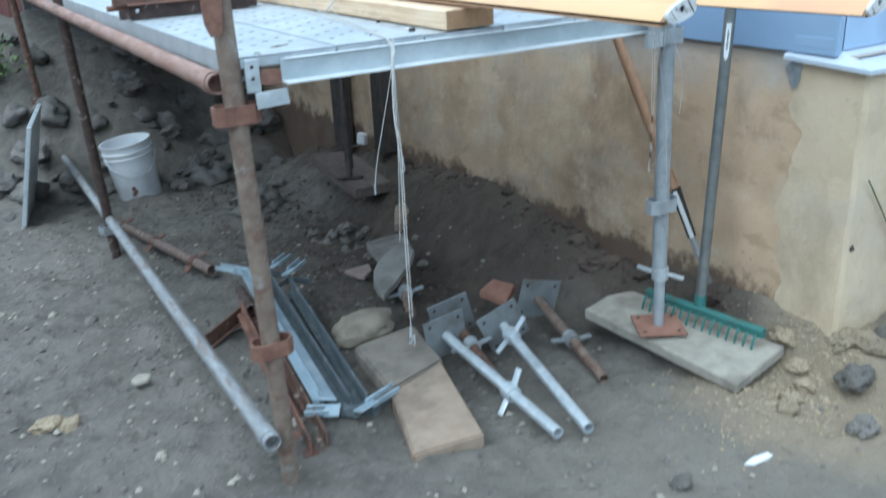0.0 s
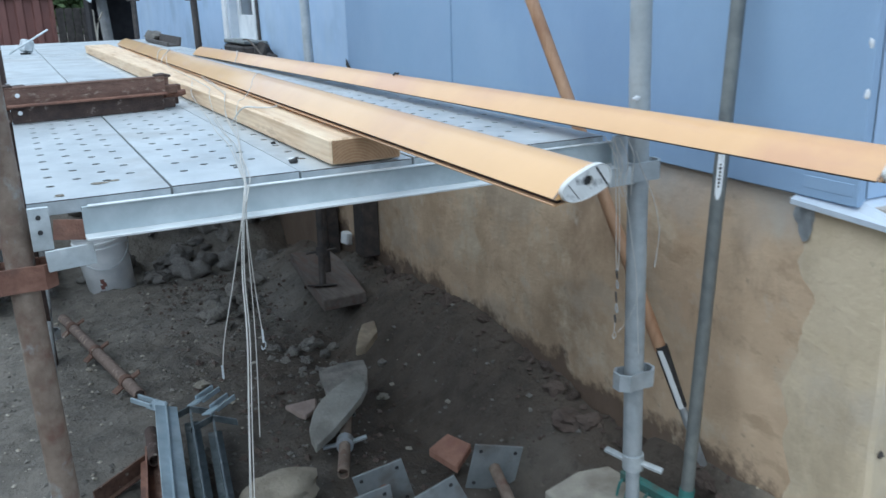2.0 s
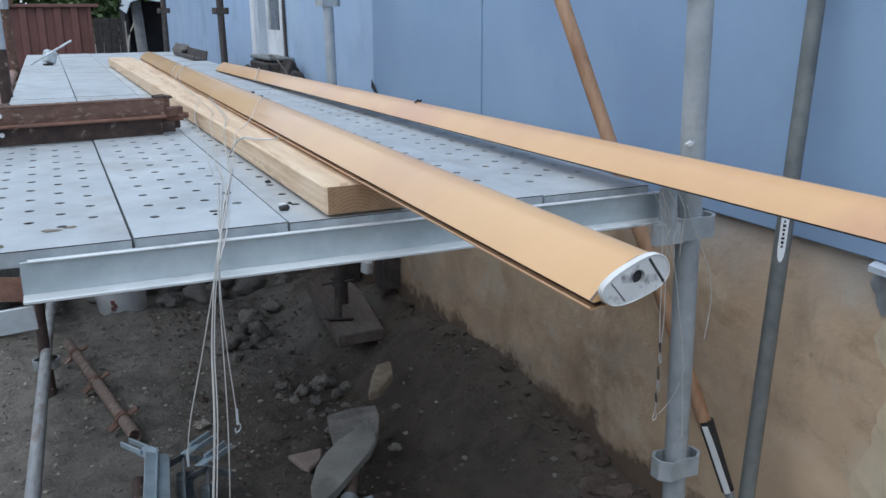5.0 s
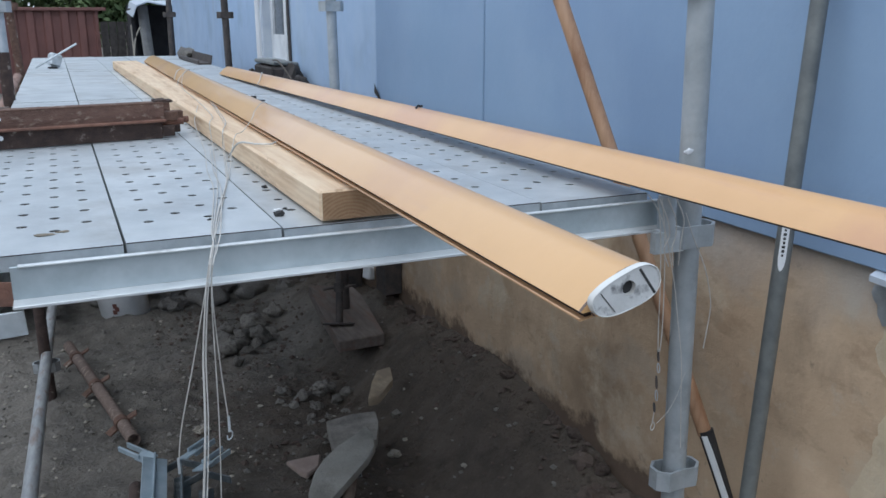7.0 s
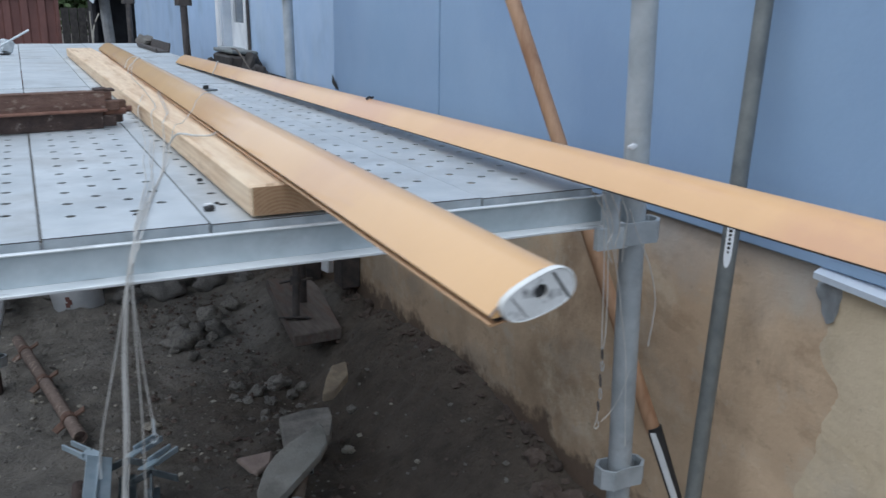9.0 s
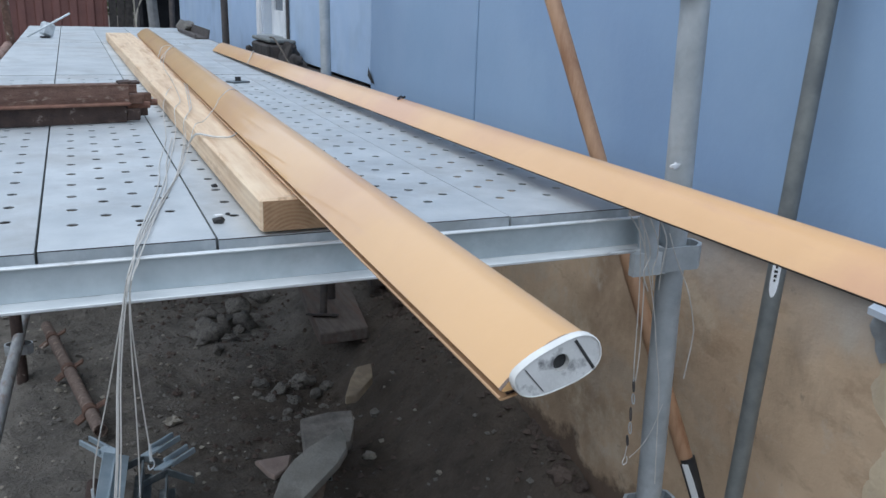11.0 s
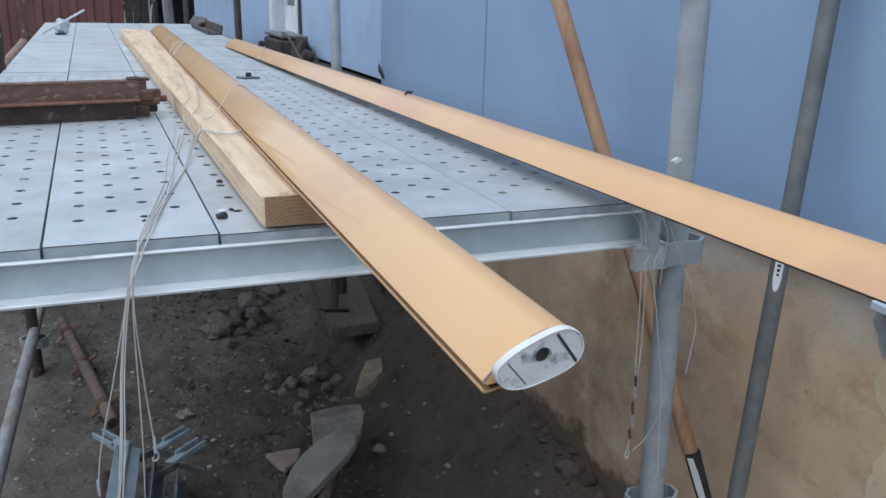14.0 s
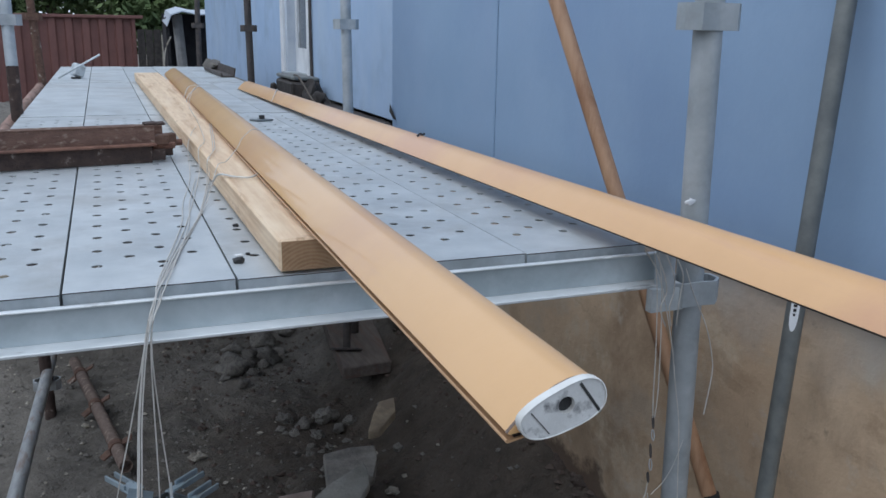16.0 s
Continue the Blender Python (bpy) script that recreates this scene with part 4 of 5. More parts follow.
post = thing("pier", (1.5, 2.3, 0.2), "dark timber pier against the foundation wall", "pier")
bm = bmesh.new()
box(bm, (1.51, 2.35, 0.55), (0.09, 0.12, 0.78), bevel=0.006)
part("stump", bm, DARKTUBE, post)
bm = bmesh.new()
box(bm, (1.545, 2.72, 0.06 + 0.09), (0.06, 0.07, 0.07), turn(0, 8, 12), 0.008)
tagged(part("white_block", bm, WHITE), "small white block on the soil by the wall", "block")

# ---- more of the scaffold ----
# fittings at the near end of the front transom
brk = thing("end_bracket", (0.08, -0.02, 1.0), "galvanised steel end bracket below the deck corner", "bracket")
bm = bmesh.new()
box(bm, (0.056, -0.030, 1.013), (0.076, 0.006, 0.036), turn(0, -3, 0), 0.001)
part("plate", bm, GALV, brk, smooth=False)
bm = bmesh.new()
box(bm, (0.017, -0.028, 1.067), (0.032, 0.008, 0.072), bevel=0.001)
part("cheek", bm, GALV, brk, smooth=False)
bm = bmesh.new()
box(bm, (0.060, -0.0295, 1.060), (0.05, 0.004, 0.034), turn(0, 8, 0))
part("rust_patch", bm, RUST2, brk, "rusted inner face", smooth=False)
for z in (1.087, 1.062):
    bm = bmesh.new()
    tube(bm, (0.016, -0.0315, z), (0.016, -0.0345, z), 0.004, 10)
    part("bolt", bm, BLACK, brk)
wedge = thing("wedge", (-0.06, 0.0, 1.2), "rusty flat steel wedge hanging on the standard", "scaffold wedge")
bm = bmesh.new()
sweep(bm, [(-0.020, -0.040), (-0.010, -0.066), (0.014, -0.064), (0.024, 0.02), (0.018, 0.06), (-0.015, 0.055), (-0.022, 0.0)], (-0.052, -0.034, 1.225), (-0.052, -0.027, 1.225))
part("plate", bm, RUST2, wedge)
bm = bmesh.new()
tube(bm, (1.168, -0.062, 1.035), (1.166, -0.062, 1.112), 0.0165, 14, inner=0.013)
tagged(part("coupling_stub", bm, MIDZINC), "short grey tube stub beside the standard", "scaffold coupling")
bm = bmesh.new()
lump(bm, (1.196, -0.0735, 1.191), (0.010, 0.0025, 0.006), 77, 0.7)
tagged(part("paint_splash", bm, WHITE), "white paint splash on the standard", "paint")
bm = bmesh.new()
slab(bm, [(1.135, -0.075, 1.045), (1.20, -0.075, 1.045), (1.20, -0.06, 1.045), (1.135, -0.06, 1.045)], 0.04)
tagged(part("hook_plate", bm, GALV, smooth=False), "galvanised hook plate where the transom meets the standard", "bracket")


def jack(plate_c, tip, nut_at, material, plate_mat, label, plate=0.15, r=0.017, spin=0.0, nut_spin=0.0):
    """A screw jack: square plate, stem and winged nut; built along the line from the plate to the tip."""
    p, e = Vector(plate_c), Vector(tip)
    d = (e - p).normalized()
    q = along(d) @ turn(0, spin, 0)
    t = thing("screw_jack", p, label, "screw jack", "screw jacks")
    bm = bmesh.new()
    box(bm, p + d * 0.004, (plate, 0.007, plate), q, 0.001)
    pl = part("base_plate", bm, plate_mat, t, smooth=False)
    for u in (-1, 1):
        for v in (-1, 1):
            bm = bmesh.new()
            c = p + d * 0.0078 + q @ Vector((u * plate * 0.36, 0, v * plate * 0.36))
            tube(bm, c, c + d * 0.001, 0.006, 8)
            part("nail_hole", bm, BLACK, pl)
    bm = bmesh.new()
    tube(bm, p, e, r, 18, inner=r * 0.8)
    part("stem", bm, material, t)
    n = p.lerp(e, nut_at)
    qn = q @ turn(0, nut_spin, 0)
    bm = bmesh.new()
    tube(bm, n - d * 0.02, n + d * 0.02, r * 1.55, 16)
    for sgn in (-1, 1):
        sweep(bm, [(-0.009, -0.004), (0.009, -0.004), (0.010, 0.003), (0.0, 0.006), (-0.010, 0.003)], n + qn @ Vector((sgn * r * 1.2, 0, 0)), n + qn @ Vector((sgn * 0.074, 0.010 * sgn, 0.004)))
    part("wing_nut", bm, GALV if material in (GALV, MIDZINC) else DARKTUBE if material is DARKTUBE else DULL, t, "winged adjusting nut")
    return t


jack((1.250, -0.055, 0.105), (1.246, -0.05, 0.48), 0.50, MIDZINC, BRICKY, "screw jack with a rust-red plate under the standard", spin=20, nut_spin=60)
jack((0.705, 0.385, 0.055), (0.672, -0.27, 0.035), 0.63, GALV, PLATEGREY, "galvanised screw jack lying on the soil", spin=8, nut_spin=50)
jack((0.887, 0.305, 0.07), (0.755, -0.30, 0.035), 0.12, GALV, PLATEGREY, "galvanised screw jack lying on the soil", spin=25, nut_spin=20)
jack((1.13, 0.435, 0.055), (0.985, -0.10, 0.02), 0.55, STAIN, PLATEGREY, "rusty screw jack with a grey plate on the soil", spin=-12, nut_spin=5)
jack((0.80, 0.50, 0.05), (0.70, 0.05, 0.02), 0.45, RUST, PLATEGREY, "rusty screw jack half hidden among others", spin=15, nut_spin=-10)
jack((0.925, 1.14, -0.015), (0.752, 0.715, -0.005), 0.57, STAIN, PLATEGREY, "dull screw jack under a broken slab", plate=0.06, r=0.019, nut_spin=8)
jack((1.235, 2.27, 0.062), (1.30, 2.44, 0.6), 0.3, DARKTUBE, DARKTUBE, "dull screw jack on a far sole board", plate=0.14)

rj = thing("rusty_standard_piece", (0.18, 2.0, -0.05), "short rusty scaffold standard lying on the soil", "scaffold standard")
pa, pb = Vector((0.080, 2.98, -0.115)), Vector((0.282, 1.70, -0.045))
bm = bmesh.new()
tube(bm, pa, pb, 0.024, 18, inner=0.02)
part("tube", bm, RUSTY_OLD, rj)
for f in (0.16, 0.5, 0.86):
    c = pa.lerp(pb, f)
    for sg in (-1, 1):
        bm = bmesh.new()
        box(bm, c + along(pb - pa) @ turn(0, 30, 0) @ Vector((sg * 0.042, 0, 0)), (0.045, 0.042, 0.007), along(pb - pa) @ turn(0, 30, 12 * sg), 0.001)
        part("lug", bm, RUST, rj, smooth=False)
    bm = bmesh.new()
    tube(bm, c - (pb - pa).normalized() * 0.02, c + (pb - pa).normalized() * 0.02, 0.028, 16)
    part("collar", bm, RUST, rj)


def channel(p0, p1, material, label, w=0.05, flip=1, hooks=True):
    """A loose transom: angle section with a forked hook at each end."""
    t = thing("loose_transom", p0, label, "scaffold transom", "loose transoms")
    p0, p1 = Vector(p0), Vector(p1)
    d = (p1 - p0).normalized()
    q = along(d)
    bm = bmesh.new()
    sweep(bm, [(-w / 2, -0.025), (w / 2, -0.025), (w / 2, -0.02), (flip * 0.003, -0.02), (flip * 0.003, 0.03), (-flip * 0.003, 0.03), (-flip * 0.003, -0.02), (-w / 2, -0.02)][::flip], p0, p1)
    part("section", bm, material, t, smooth=False)
    if hooks:
        for e, s in ((p0, -1), (p1, 1)):
            for k in (-1, 1):
                bm = bmesh.new()
                c = e + q @ Vector((k * 0.035, s * 0.025, 0.005))
                box(bm, c, (0.105, 0.005, 0.028), q @ turn(12 * s, 0, -38 * k * s), 0.001)
                part("hook", bm, material, t, smooth=False)
    return t


channel((0.185, 0.24, 0.055), (0.325, 1.30, 0.068), BLUEZINC, "bluish galvanised loose transom leaning in a pile", 0.030, 1, False)
channel((0.265, 0.20, 0.030), (0.395, 1.24, 0.045), DARKZINC, "dull dark loose transom in a pile", 0.05)
channel((0.320, 0.20, 0.015), (0.455, 1.16, 0.030), DARKZINC, "dull dark loose transom lying low in a pile", 0.045)
channel((0.085, 0.08, 0.015), (0.225, 1.10, 0.020), RUST2, "rusty red loose transom in a pile", 0.045, 1, False)
channel((0.135, 0.08, 0.020), (0.270, 1.17, 0.030), RUST, "rusty loose transom in a pile", 0.035, 1, False)
channel((0.05, 0.98, -0.025), (0.235, 1.12, -0.012), RUST, "short rusty transom end on the soil", 0.04, 1, False)
plate = thing("web_plate", (0.2, 0.7, 0.05), "bluish galvanised flat plate lying along the pile", "scaffold plate", "loose transoms")
bm = bmesh.new()
pa, pb = Vector((0.192, 0.22, 0.064)), Vector((0.322, 1.28, 0.086))
box(bm, (pa + pb) / 2, (0.075, (pb - pa).length, 0.005), along(pb - pa) @ turn(0, 18, 0), 0.001)
part("sheet", bm, BLUEZINC, plate, smooth=False)
bm = bmesh.new()
tube(bm, (0.238, 1.0, 0.045), (0.255, 1.19, 0.05), 0.021, 16, inner=0.017)
tagged(part("tube_end", bm, RUSTDARK), "short dark tube end in the pile", "scaffold tube")

# forked hooks of the pile, fanned out at its ends
for i, (p, e) in enumerate((((0.40, 1.235, 0.09), (0.506, 1.309, 0.10)), ((0.43, 1.15, 0.085), (0.54, 1.229, 0.095)), ((0.315, 1.275, 0.085), (0.232, 1.405, 0.085)), ((0.250, 0.125, 0.052), (0.405, 0.165, 0.065)), ((0.215, 0.165, 0.05), (0.125, 0.225, 0.048)))):
    hk = thing("fork_hook", p, "bright galvanised fork hook on the pile", "scaffold hook", "fork hooks on the pile")
    p, e = Vector(p), Vector(e)
    bm = bmesh.new()
    box(bm, p.lerp(e, 0.22), (0.045, (e - p).length * 0.42, 0.006), along(e - p) @ turn(0, -20, 0), 0.001)
    part("plate", bm, BLUEZINC, hk, smooth=False)
    for k in (-1, 1):
        bm = bmesh.new()
        w = along(e - p) @ Vector((0.016 * k, 0, 0.002))
        box(bm, p.lerp(e, 0.62) + w, (0.007, (e - p).length * 0.66, 0.018), along(e - p), 0.001)
        part("arm", bm, BLUEZINC, hk, smooth=False)

# ---- wires ----


def wire(pts, label, end=None, r=0.0010):
    t = thing("wire", pts[0], label, "wire", "hanging wires")
    bm = bmesh.new()
    cord(bm, pts, r)
    part("strand", bm, WIRE, t)
    if end:
        bm = bmesh.new()
        tube(bm, Vector(pts[-1]) + Vector((0, 0, 0.012)), Vector(pts[-1]) - Vector((0, 0, 0.014)), 0.0021, 10)
        part("crimp", bm, GALV, t, "bright metal crimp")
        if end == "hook":
            bm = bmesh.new()
            e = Vector(pts[-1])
            cord(bm, [e + Vector((0, 0, -0.01)), e + Vector((0.004, 0, -0.016)), e + Vector((0.003, 0.002, -0.025)), e + Vector((-0.003, 0, -0.027)), e + Vector((-0.004, 0, -0.020))], 0.0011)
            part("hook", bm, GALV, t, "bent metal hook")
    return t


LBL = "thin pale wire hanging over the deck edge"
strand_a = [(0.668, 2.46, 1.2115), (0.64, 2.36, 1.205), (0.605, 2.15, 1.166), (0.585, 1.7, 1.162), (0.566, 1.376, 1.163), (0.545, 1.10, 1.1635), (0.519, 0.99, 1.158), (0.509, 0.90, 1.113), (0.432, 0.379, 1.108), (0.37, 0.05, 1.109)]
strand_b = [(0.606, 1.515, 1.166), (0.554, 0.986, 1.1635), (0.535, 0.86, 1.1645), (0.519, 0.80, 1.157), (0.511, 0.76, 1.113), (0.458, 0.432, 1.108), (0.389, 0.129, 1.109)]
strand_c = [(0.676, 0.96, 1.195), (0.662, 0.93, 1.209), (0.635, 0.88, 1.2165), (0.60, 0.80, 1.207), (0.583, 0.76, 1.192), (0.552, 0.72, 1.168), (0.530, 0.69, 1.165), (0.514, 0.66, 1.135), (0.475, 0.494, 1.109), (0.376, 0.048, 1.110)]
strand_d = [(0.56, 1.45, 1.1635), (0.533, 1.30, 1.164), (0.512, 1.209, 1.135), (0.485, 0.877, 1.108), (0.444, 0.583, 1.108), (0.42, 0.353, 1.109), (0.362, 0.02, 1.110)]
# the strands run over the plank end and lean out as they hang
hang = [(0.352, -0.042, 1.10), (0.336, -0.072, 1.052), (0.321, -0.095, 0.955), (0.311, -0.130, 0.85), (0.290, -0.170, 0.70), (0.262, -0.225, 0.49)]


def hanging(dx, dy, to, cut=6):
    return [(x + dx * (0.3 + 0.16 * k), y + dy, z) for k, (x, y, z) in enumerate(hang[:cut])] + to


wire(strand_a + [(0.352, -0.042, 1.095), (0.336, -0.071, 1.052), (0.309, -0.064, 0.93), (0.284, -0.06, 0.825), (0.276, -0.058, 0.765)], LBL, "crimp")
wire(strand_b + [(0.356, -0.044, 1.095), (0.343, -0.071, 1.048), (0.347, -0.066, 0.93), (0.355, -0.06, 0.82)], LBL, "hook")
wire(strand_c + hanging(0.0, 0.0, [(0.255, -0.235, 0.455)]), LBL, "hook")
wire(strand_d + hanging(0.004, -0.004, []), LBL)
wire([(x + 0.008, y + 0.03, z + 0.002) for x, y, z in strand_b] + hanging(-0.003, -0.006, [(0.268, -0.228, 0.43)]), LBL, "crimp")
wire([(x + 0.012, y - 0.01, z + 0.001) for x, y, z in strand_d[3:]] + [(0.358, -0.046, 1.095), (0.342, -0.072, 1.046), (0.339, -0.068, 0.82), (0.330, -0.065, 0.62)], LBL)
wire([(0.512, 0.70, 1.112), (0.518, 0.60, 1.158), (0.545, 0.53, 1.164), (0.575, 0.52, 1.164), (0.60, 0.55, 1.17)], "pale cord lying over the pine beam", r=0.0022)
c = 0.664
wire([(c - 0.05, 2.36, 1.155), (c - 0.036, 2.42, 1.18), (c, 2.46, 1.2085), (c + 0.02, 2.52, 1.2095), (c + 0.04, 2.6, 1.18)], "wire tied round a tan bar", r=0.0017)
wire([(c - 0.045, 2.50, 1.17), (c - 0.02, 2.60, 1.2), (c + 0.01, 2.62, 1.2095), (c + 0.03, 2.55, 1.20)], "wire tied round a tan bar", r=0.0017)
wire([(1.02, 2.75, 1.12), (1.04, 2.78, 1.145), (1.07, 2.88, 1.162), (1.10, 3.0, 1.16), (1.13, 3.1, 1.12)], "wire tied round a tan bar", r=0.002)
RL = "thin wire hanging beside the standard"
wire([(1.105, -0.085, 1.122), (1.14, -0.085, 1.07), (1.174, -0.085, 0.959), (1.192, -0.085, 0.87), (1.207, -0.085, 0.794), (1.214, -0.086, 0.70), (1.222, -0.086, 0.60)], RL)
wire([(1.192, -0.085, 1.08), (1.212, -0.085, 1.035), (1.246, -0.085, 0.971), (1.264, -0.085, 0.915), (1.268, -0.085, 0.88), (1.259, -0.085, 0.805)], RL)
for k, dx in enumerate((0.0, 0.009)):
    wire([(1.128 + dx, -0.082, 1.112), (1.138 + dx, -0.084, 1.05), (1.146 + dx, -0.083, 0.95), (1.149 + dx, -0.083, 0.86), (1.152 + dx * 0.4, -0.083, 0.815)], RL)
swivel = thing("swivel", (1.153, -0.083, 0.80), "small bright metal swivel and chain hanging on a wire", "swivel")
for k, (x, z, h) in enumerate(((1.1535, 0.807, 0.020), (1.1555, 0.781, 0.016), (1.1535, 0.752, 0.022), (1.1555, 0.724, 0.018), (1.1525, 0.700, 0.016))):
    bm = bmesh.new()
    cord(bm, [(x + (0.0028 if k % 2 else 0.0016) * math.cos(a), -0.083 + 0.002 * math.sin(a), z + h * 0.55 * math.sin(a)) for a in (0.785 * q for q in range(9))], 0.0009 if k % 2 else 0.0013)
    part("link", bm, DULL if k % 2 else DARKTUBE, swivel)
wire([(1.153, -0.083, 0.694), (1.150, -0.083, 0.668), (1.146, -0.084, 0.660), (1.148, -0.085, 0.653), (1.155, -0.084, 0.658), (1.154, -0.083, 0.668)], RL, r=0.0009)
wire([(1.222, -0.082, 0.76), (1.205, -0.083, 0.715), (1.185, -0.084, 0.685), (1.16, -0.084, 0.665)], RL, r=0.0005)
for i, dx in enumerate((0.0, 0.018, 0.036)):
    wire([(1.13 + dx, -0.085, 1.112), (1.142 + dx, -0.096, 1.075), (1.150 + dx * 0.8, -0.094, 1.045), (1.138 + dx, -0.097, 1.02), (1.155 + dx * 0.6, -0.092, 0.985)], RL, r=0.0011)

# ---- small things on the deck ----
tw = thing("twig", (1.11, 1.01, 1.17), "small dark bent twig caught on the bar", "twig")
bm = bmesh.new()
cord(bm, [(1.108, 1.01, 1.172), (1.118, 1.015, 1.178), (1.128, 1.025, 1.174), (1.136, 1.03, 1.176)], 0.003)
part("stalk", bm, BLACK, tw)
clip = thing("board_clip", (0.16, 4.9, DZ), "galvanised clamp with a long bolt on the deck", "clamp")
bm = bmesh.new()
box(bm, (0.165, 4.92, DZ + 0.052), (0.075, 0.07, 0.085), turn(0, 18, 20), 0.012)
part("body", bm, GALV, clip)
bm = bmesh.new()
box(bm, (0.15, 4.89, DZ + 0.006), (0.05, 0.05, 0.012), turn(0, 0, 20), 0.003)
part("foot", bm, BLACK, clip)
bm = bmesh.new()
tube(bm, (0.05, 4.80, DZ + 0.012), (0.305, 4.86, DZ + 0.155), 0.0065, 10)
part("bolt", bm, GALV, clip)
nutp = thing("plate_nut", (0.87, 2.1, DZ), "small dark nut on a plate on the deck", "nut")
bm = bmesh.new()
box(bm, (0.865, 2.1, DZ + 0.005), (0.07, 0.055, 0.006), turn(0, 0, 25))
part("washer", bm, DARKZINC, nutp)
bm = bmesh.new()
tube(bm, (0.868, 2.11, DZ + 0.008), (0.868, 2.11, DZ + 0.022), 0.011, 6)
part("nut", bm, BLACK, nutp)
for i, (x, y, sx) in enumerate(((0.484, 0.090, 0.0095), (0.505, 0.135, 0.004), (0.515, 0.34, 0.006), (0.372, 0.10, 0.004))):
    bm = bmesh.new()
    lump(bm, (x, y, DZ + sx * 0.4), (sx, sx * 0.8, sx * 0.6), 40 + i, 0.5)
    tagged(part("dirt_crumb", bm, BLACK), "dark crumb of dirt on the deck", "dirt", "crumbs on the deck")
for i, (x, y, sx, sy) in enumerate(((0.128, 0.075, 0.013, 0.003), (0.152, 0.085, 0.008, 0.002), (0.055, 0.005, 0.009, 0.003))):
    bm = bmesh.new()
    lump(bm, (x, y + 0.03, DZ + 0.0005), (sx, sy * 2, 0.0016), 90 + i, 0.9, 3)
    tagged(part("mud_smear", bm, SANDSTONE), "dried brown mud smear on a plank", "dirt", "mud smears on the deck")
bm = bmesh.new()
box(bm, (0.489, 0.125, DZ + 0.003), (0.012, 0.008, 0.002), turn(0, 0, 20))
tagged(part("paper_scrap", bm, WHITE), "small white paper scrap on the deck", "paper")
scrap = thing("scrap_metal", (1.25, 5.9, DZ), "dark bent scrap metal at the deck side", "scrap metal")
bm = bmesh.new()
sweep(bm, [(-0.05, -0.02), (-0.045, -0.045), (0.045, -0.045), (0.055, 0.015), (0.045, 0.018), (0.035, -0.036), (-0.035, -0.036), (-0.04, -0.015)], (1.125, 4.95, DZ + 0.047), (1.115, 5.9, DZ + 0.052))
part("trough", bm, DARKTUBE, scrap)
bm = bmesh.new()
lump(bm, (1.12, 5.85, DZ + 0.05), (0.055, 0.12, 0.05), 55, 0.5)
part("lump", bm, STONE, scrap)

# ---- tools by the wall ----
bm = slab(bmesh.new(), [(1.155, 0.20, 0.095), (1.29, 0.235, 0.097), (1.385, 0.215, 0.098), (1.47, -0.37, 0.098), (1.19, -0.43, 0.090)], 0.035)
bmesh.ops.bevel(bm, geom=list(bm.edges), offset=0.004, segments=1, affect="EDGES")
tagged(part("sole_board", bm, PALE), "weathered pale sole board on the soil", "board")
rake = thing("rake", (1.38, -0.1, 0.1), "green steel rake with a grey shaft leaning on the wall", "rake")
bm = bmesh.new()
tube(bm, (1.385, -0.10, 0.15), (1.54, -0.032, 1.9), 0.0166, 16)
shaft = part("shaft", bm, GREYSHAFT, rake)
sa, sb = Vector((1.385, -0.10, 0.15)), Vector((1.54, -0.032, 1.9))
bm = bmesh.new()
m = sa.lerp(sb, 0.482)
sdir = (sb - sa).normalized()
face = Vector((-0.75, -0.66, 0)).normalized()
sq = along(sdir, face)
rad = 0.0176
rows = []
for k, half in ((-0.056, 0.03), (-0.053, 0.20), (-0.044, 0.36), (-0.03, 0.44), (0.05, 0.44)):
    rows.append([bm.verts.new(m + sdir * k + (face * math.cos(a) + sdir.cross(face) * math.sin(a)) * rad) for a in (half * (i / 4 - 1) for i in range(9))])
for ra, rb in zip(rows, rows[1:]):
    for i in range(8):
        bm.faces.new((ra[i], ra[i + 1], rb[i + 1], rb[i]))
sticker = part("sticker", bm, WHITE, shaft, "white maker's sticker with illegible print")
for i in range(7):
    bm = bmesh.new()
    box(bm, m + sdir * (-0.024 + 0.0085 * i) + face * 0.0178, (0.0038 + 0.0012 * (i % 3), 0.0045 + 0.001 * (i % 2), 0.0012), sq)
    part("print_bar", bm, BLACK, shaft)
bm = bmesh.new()
tube(bm, sa, sa.lerp(sb, 0.025), 0.0195, 14)
part("socket", bm, GREEN, rake, "green ferrule")
h0, h1 = Vector((1.345, 0.10, 0.142)), Vector((1.412, -0.335, 0.142))
bm = bmesh.new()
sweep(bm, [(-0.013, -0.012), (0.011, -0.012), (0.013, 0.012), (0.009, 0.017), (-0.009, 0.017)], h0, h1)
part("head", bm, GREEN, rake, "green painted rake head")
for i in range(15):
    c = h0.lerp(h1, (i + 0.4) / 15)
    bm = bmesh.new()
    cord(bm, [c + Vector((-0.008, 0, -0.006)), c + Vector((-0.024, -0.004, -0.010)), c + Vector((-0.036, -0.006, -0.045))], 0.004, 5)
    part("tooth", bm, GREEN, rake)
shovel = thing("shovel", (1.55, 0.02, 0.12), "wooden-shafted shovel standing at the wall foot, leaning towards the deck", "shovel")
t0, t1 = Vector((1.483, 0.131, 0.472)), Vector((1.250, 0.533, 1.552))
bm = bmesh.new()
tube(bm, t0, t1, 0.0172, 16)
part("shaft", bm, WOODSHAFT, shovel)
bm = bmesh.new()
tube(bm, t1, t1 + (t1 - t0).normalized() * 0.012, 0.0172, 16, 0.011)
part("shaft_tip", bm, DULL, shovel, "worn pale shaft tip")
low = t0 - (t1 - t0).normalized() * 0.17
bm = bmesh.new()
tube(bm, t0 + Vector((0, 0, 0.01)), low, 0.0185, 14, 0.0150)
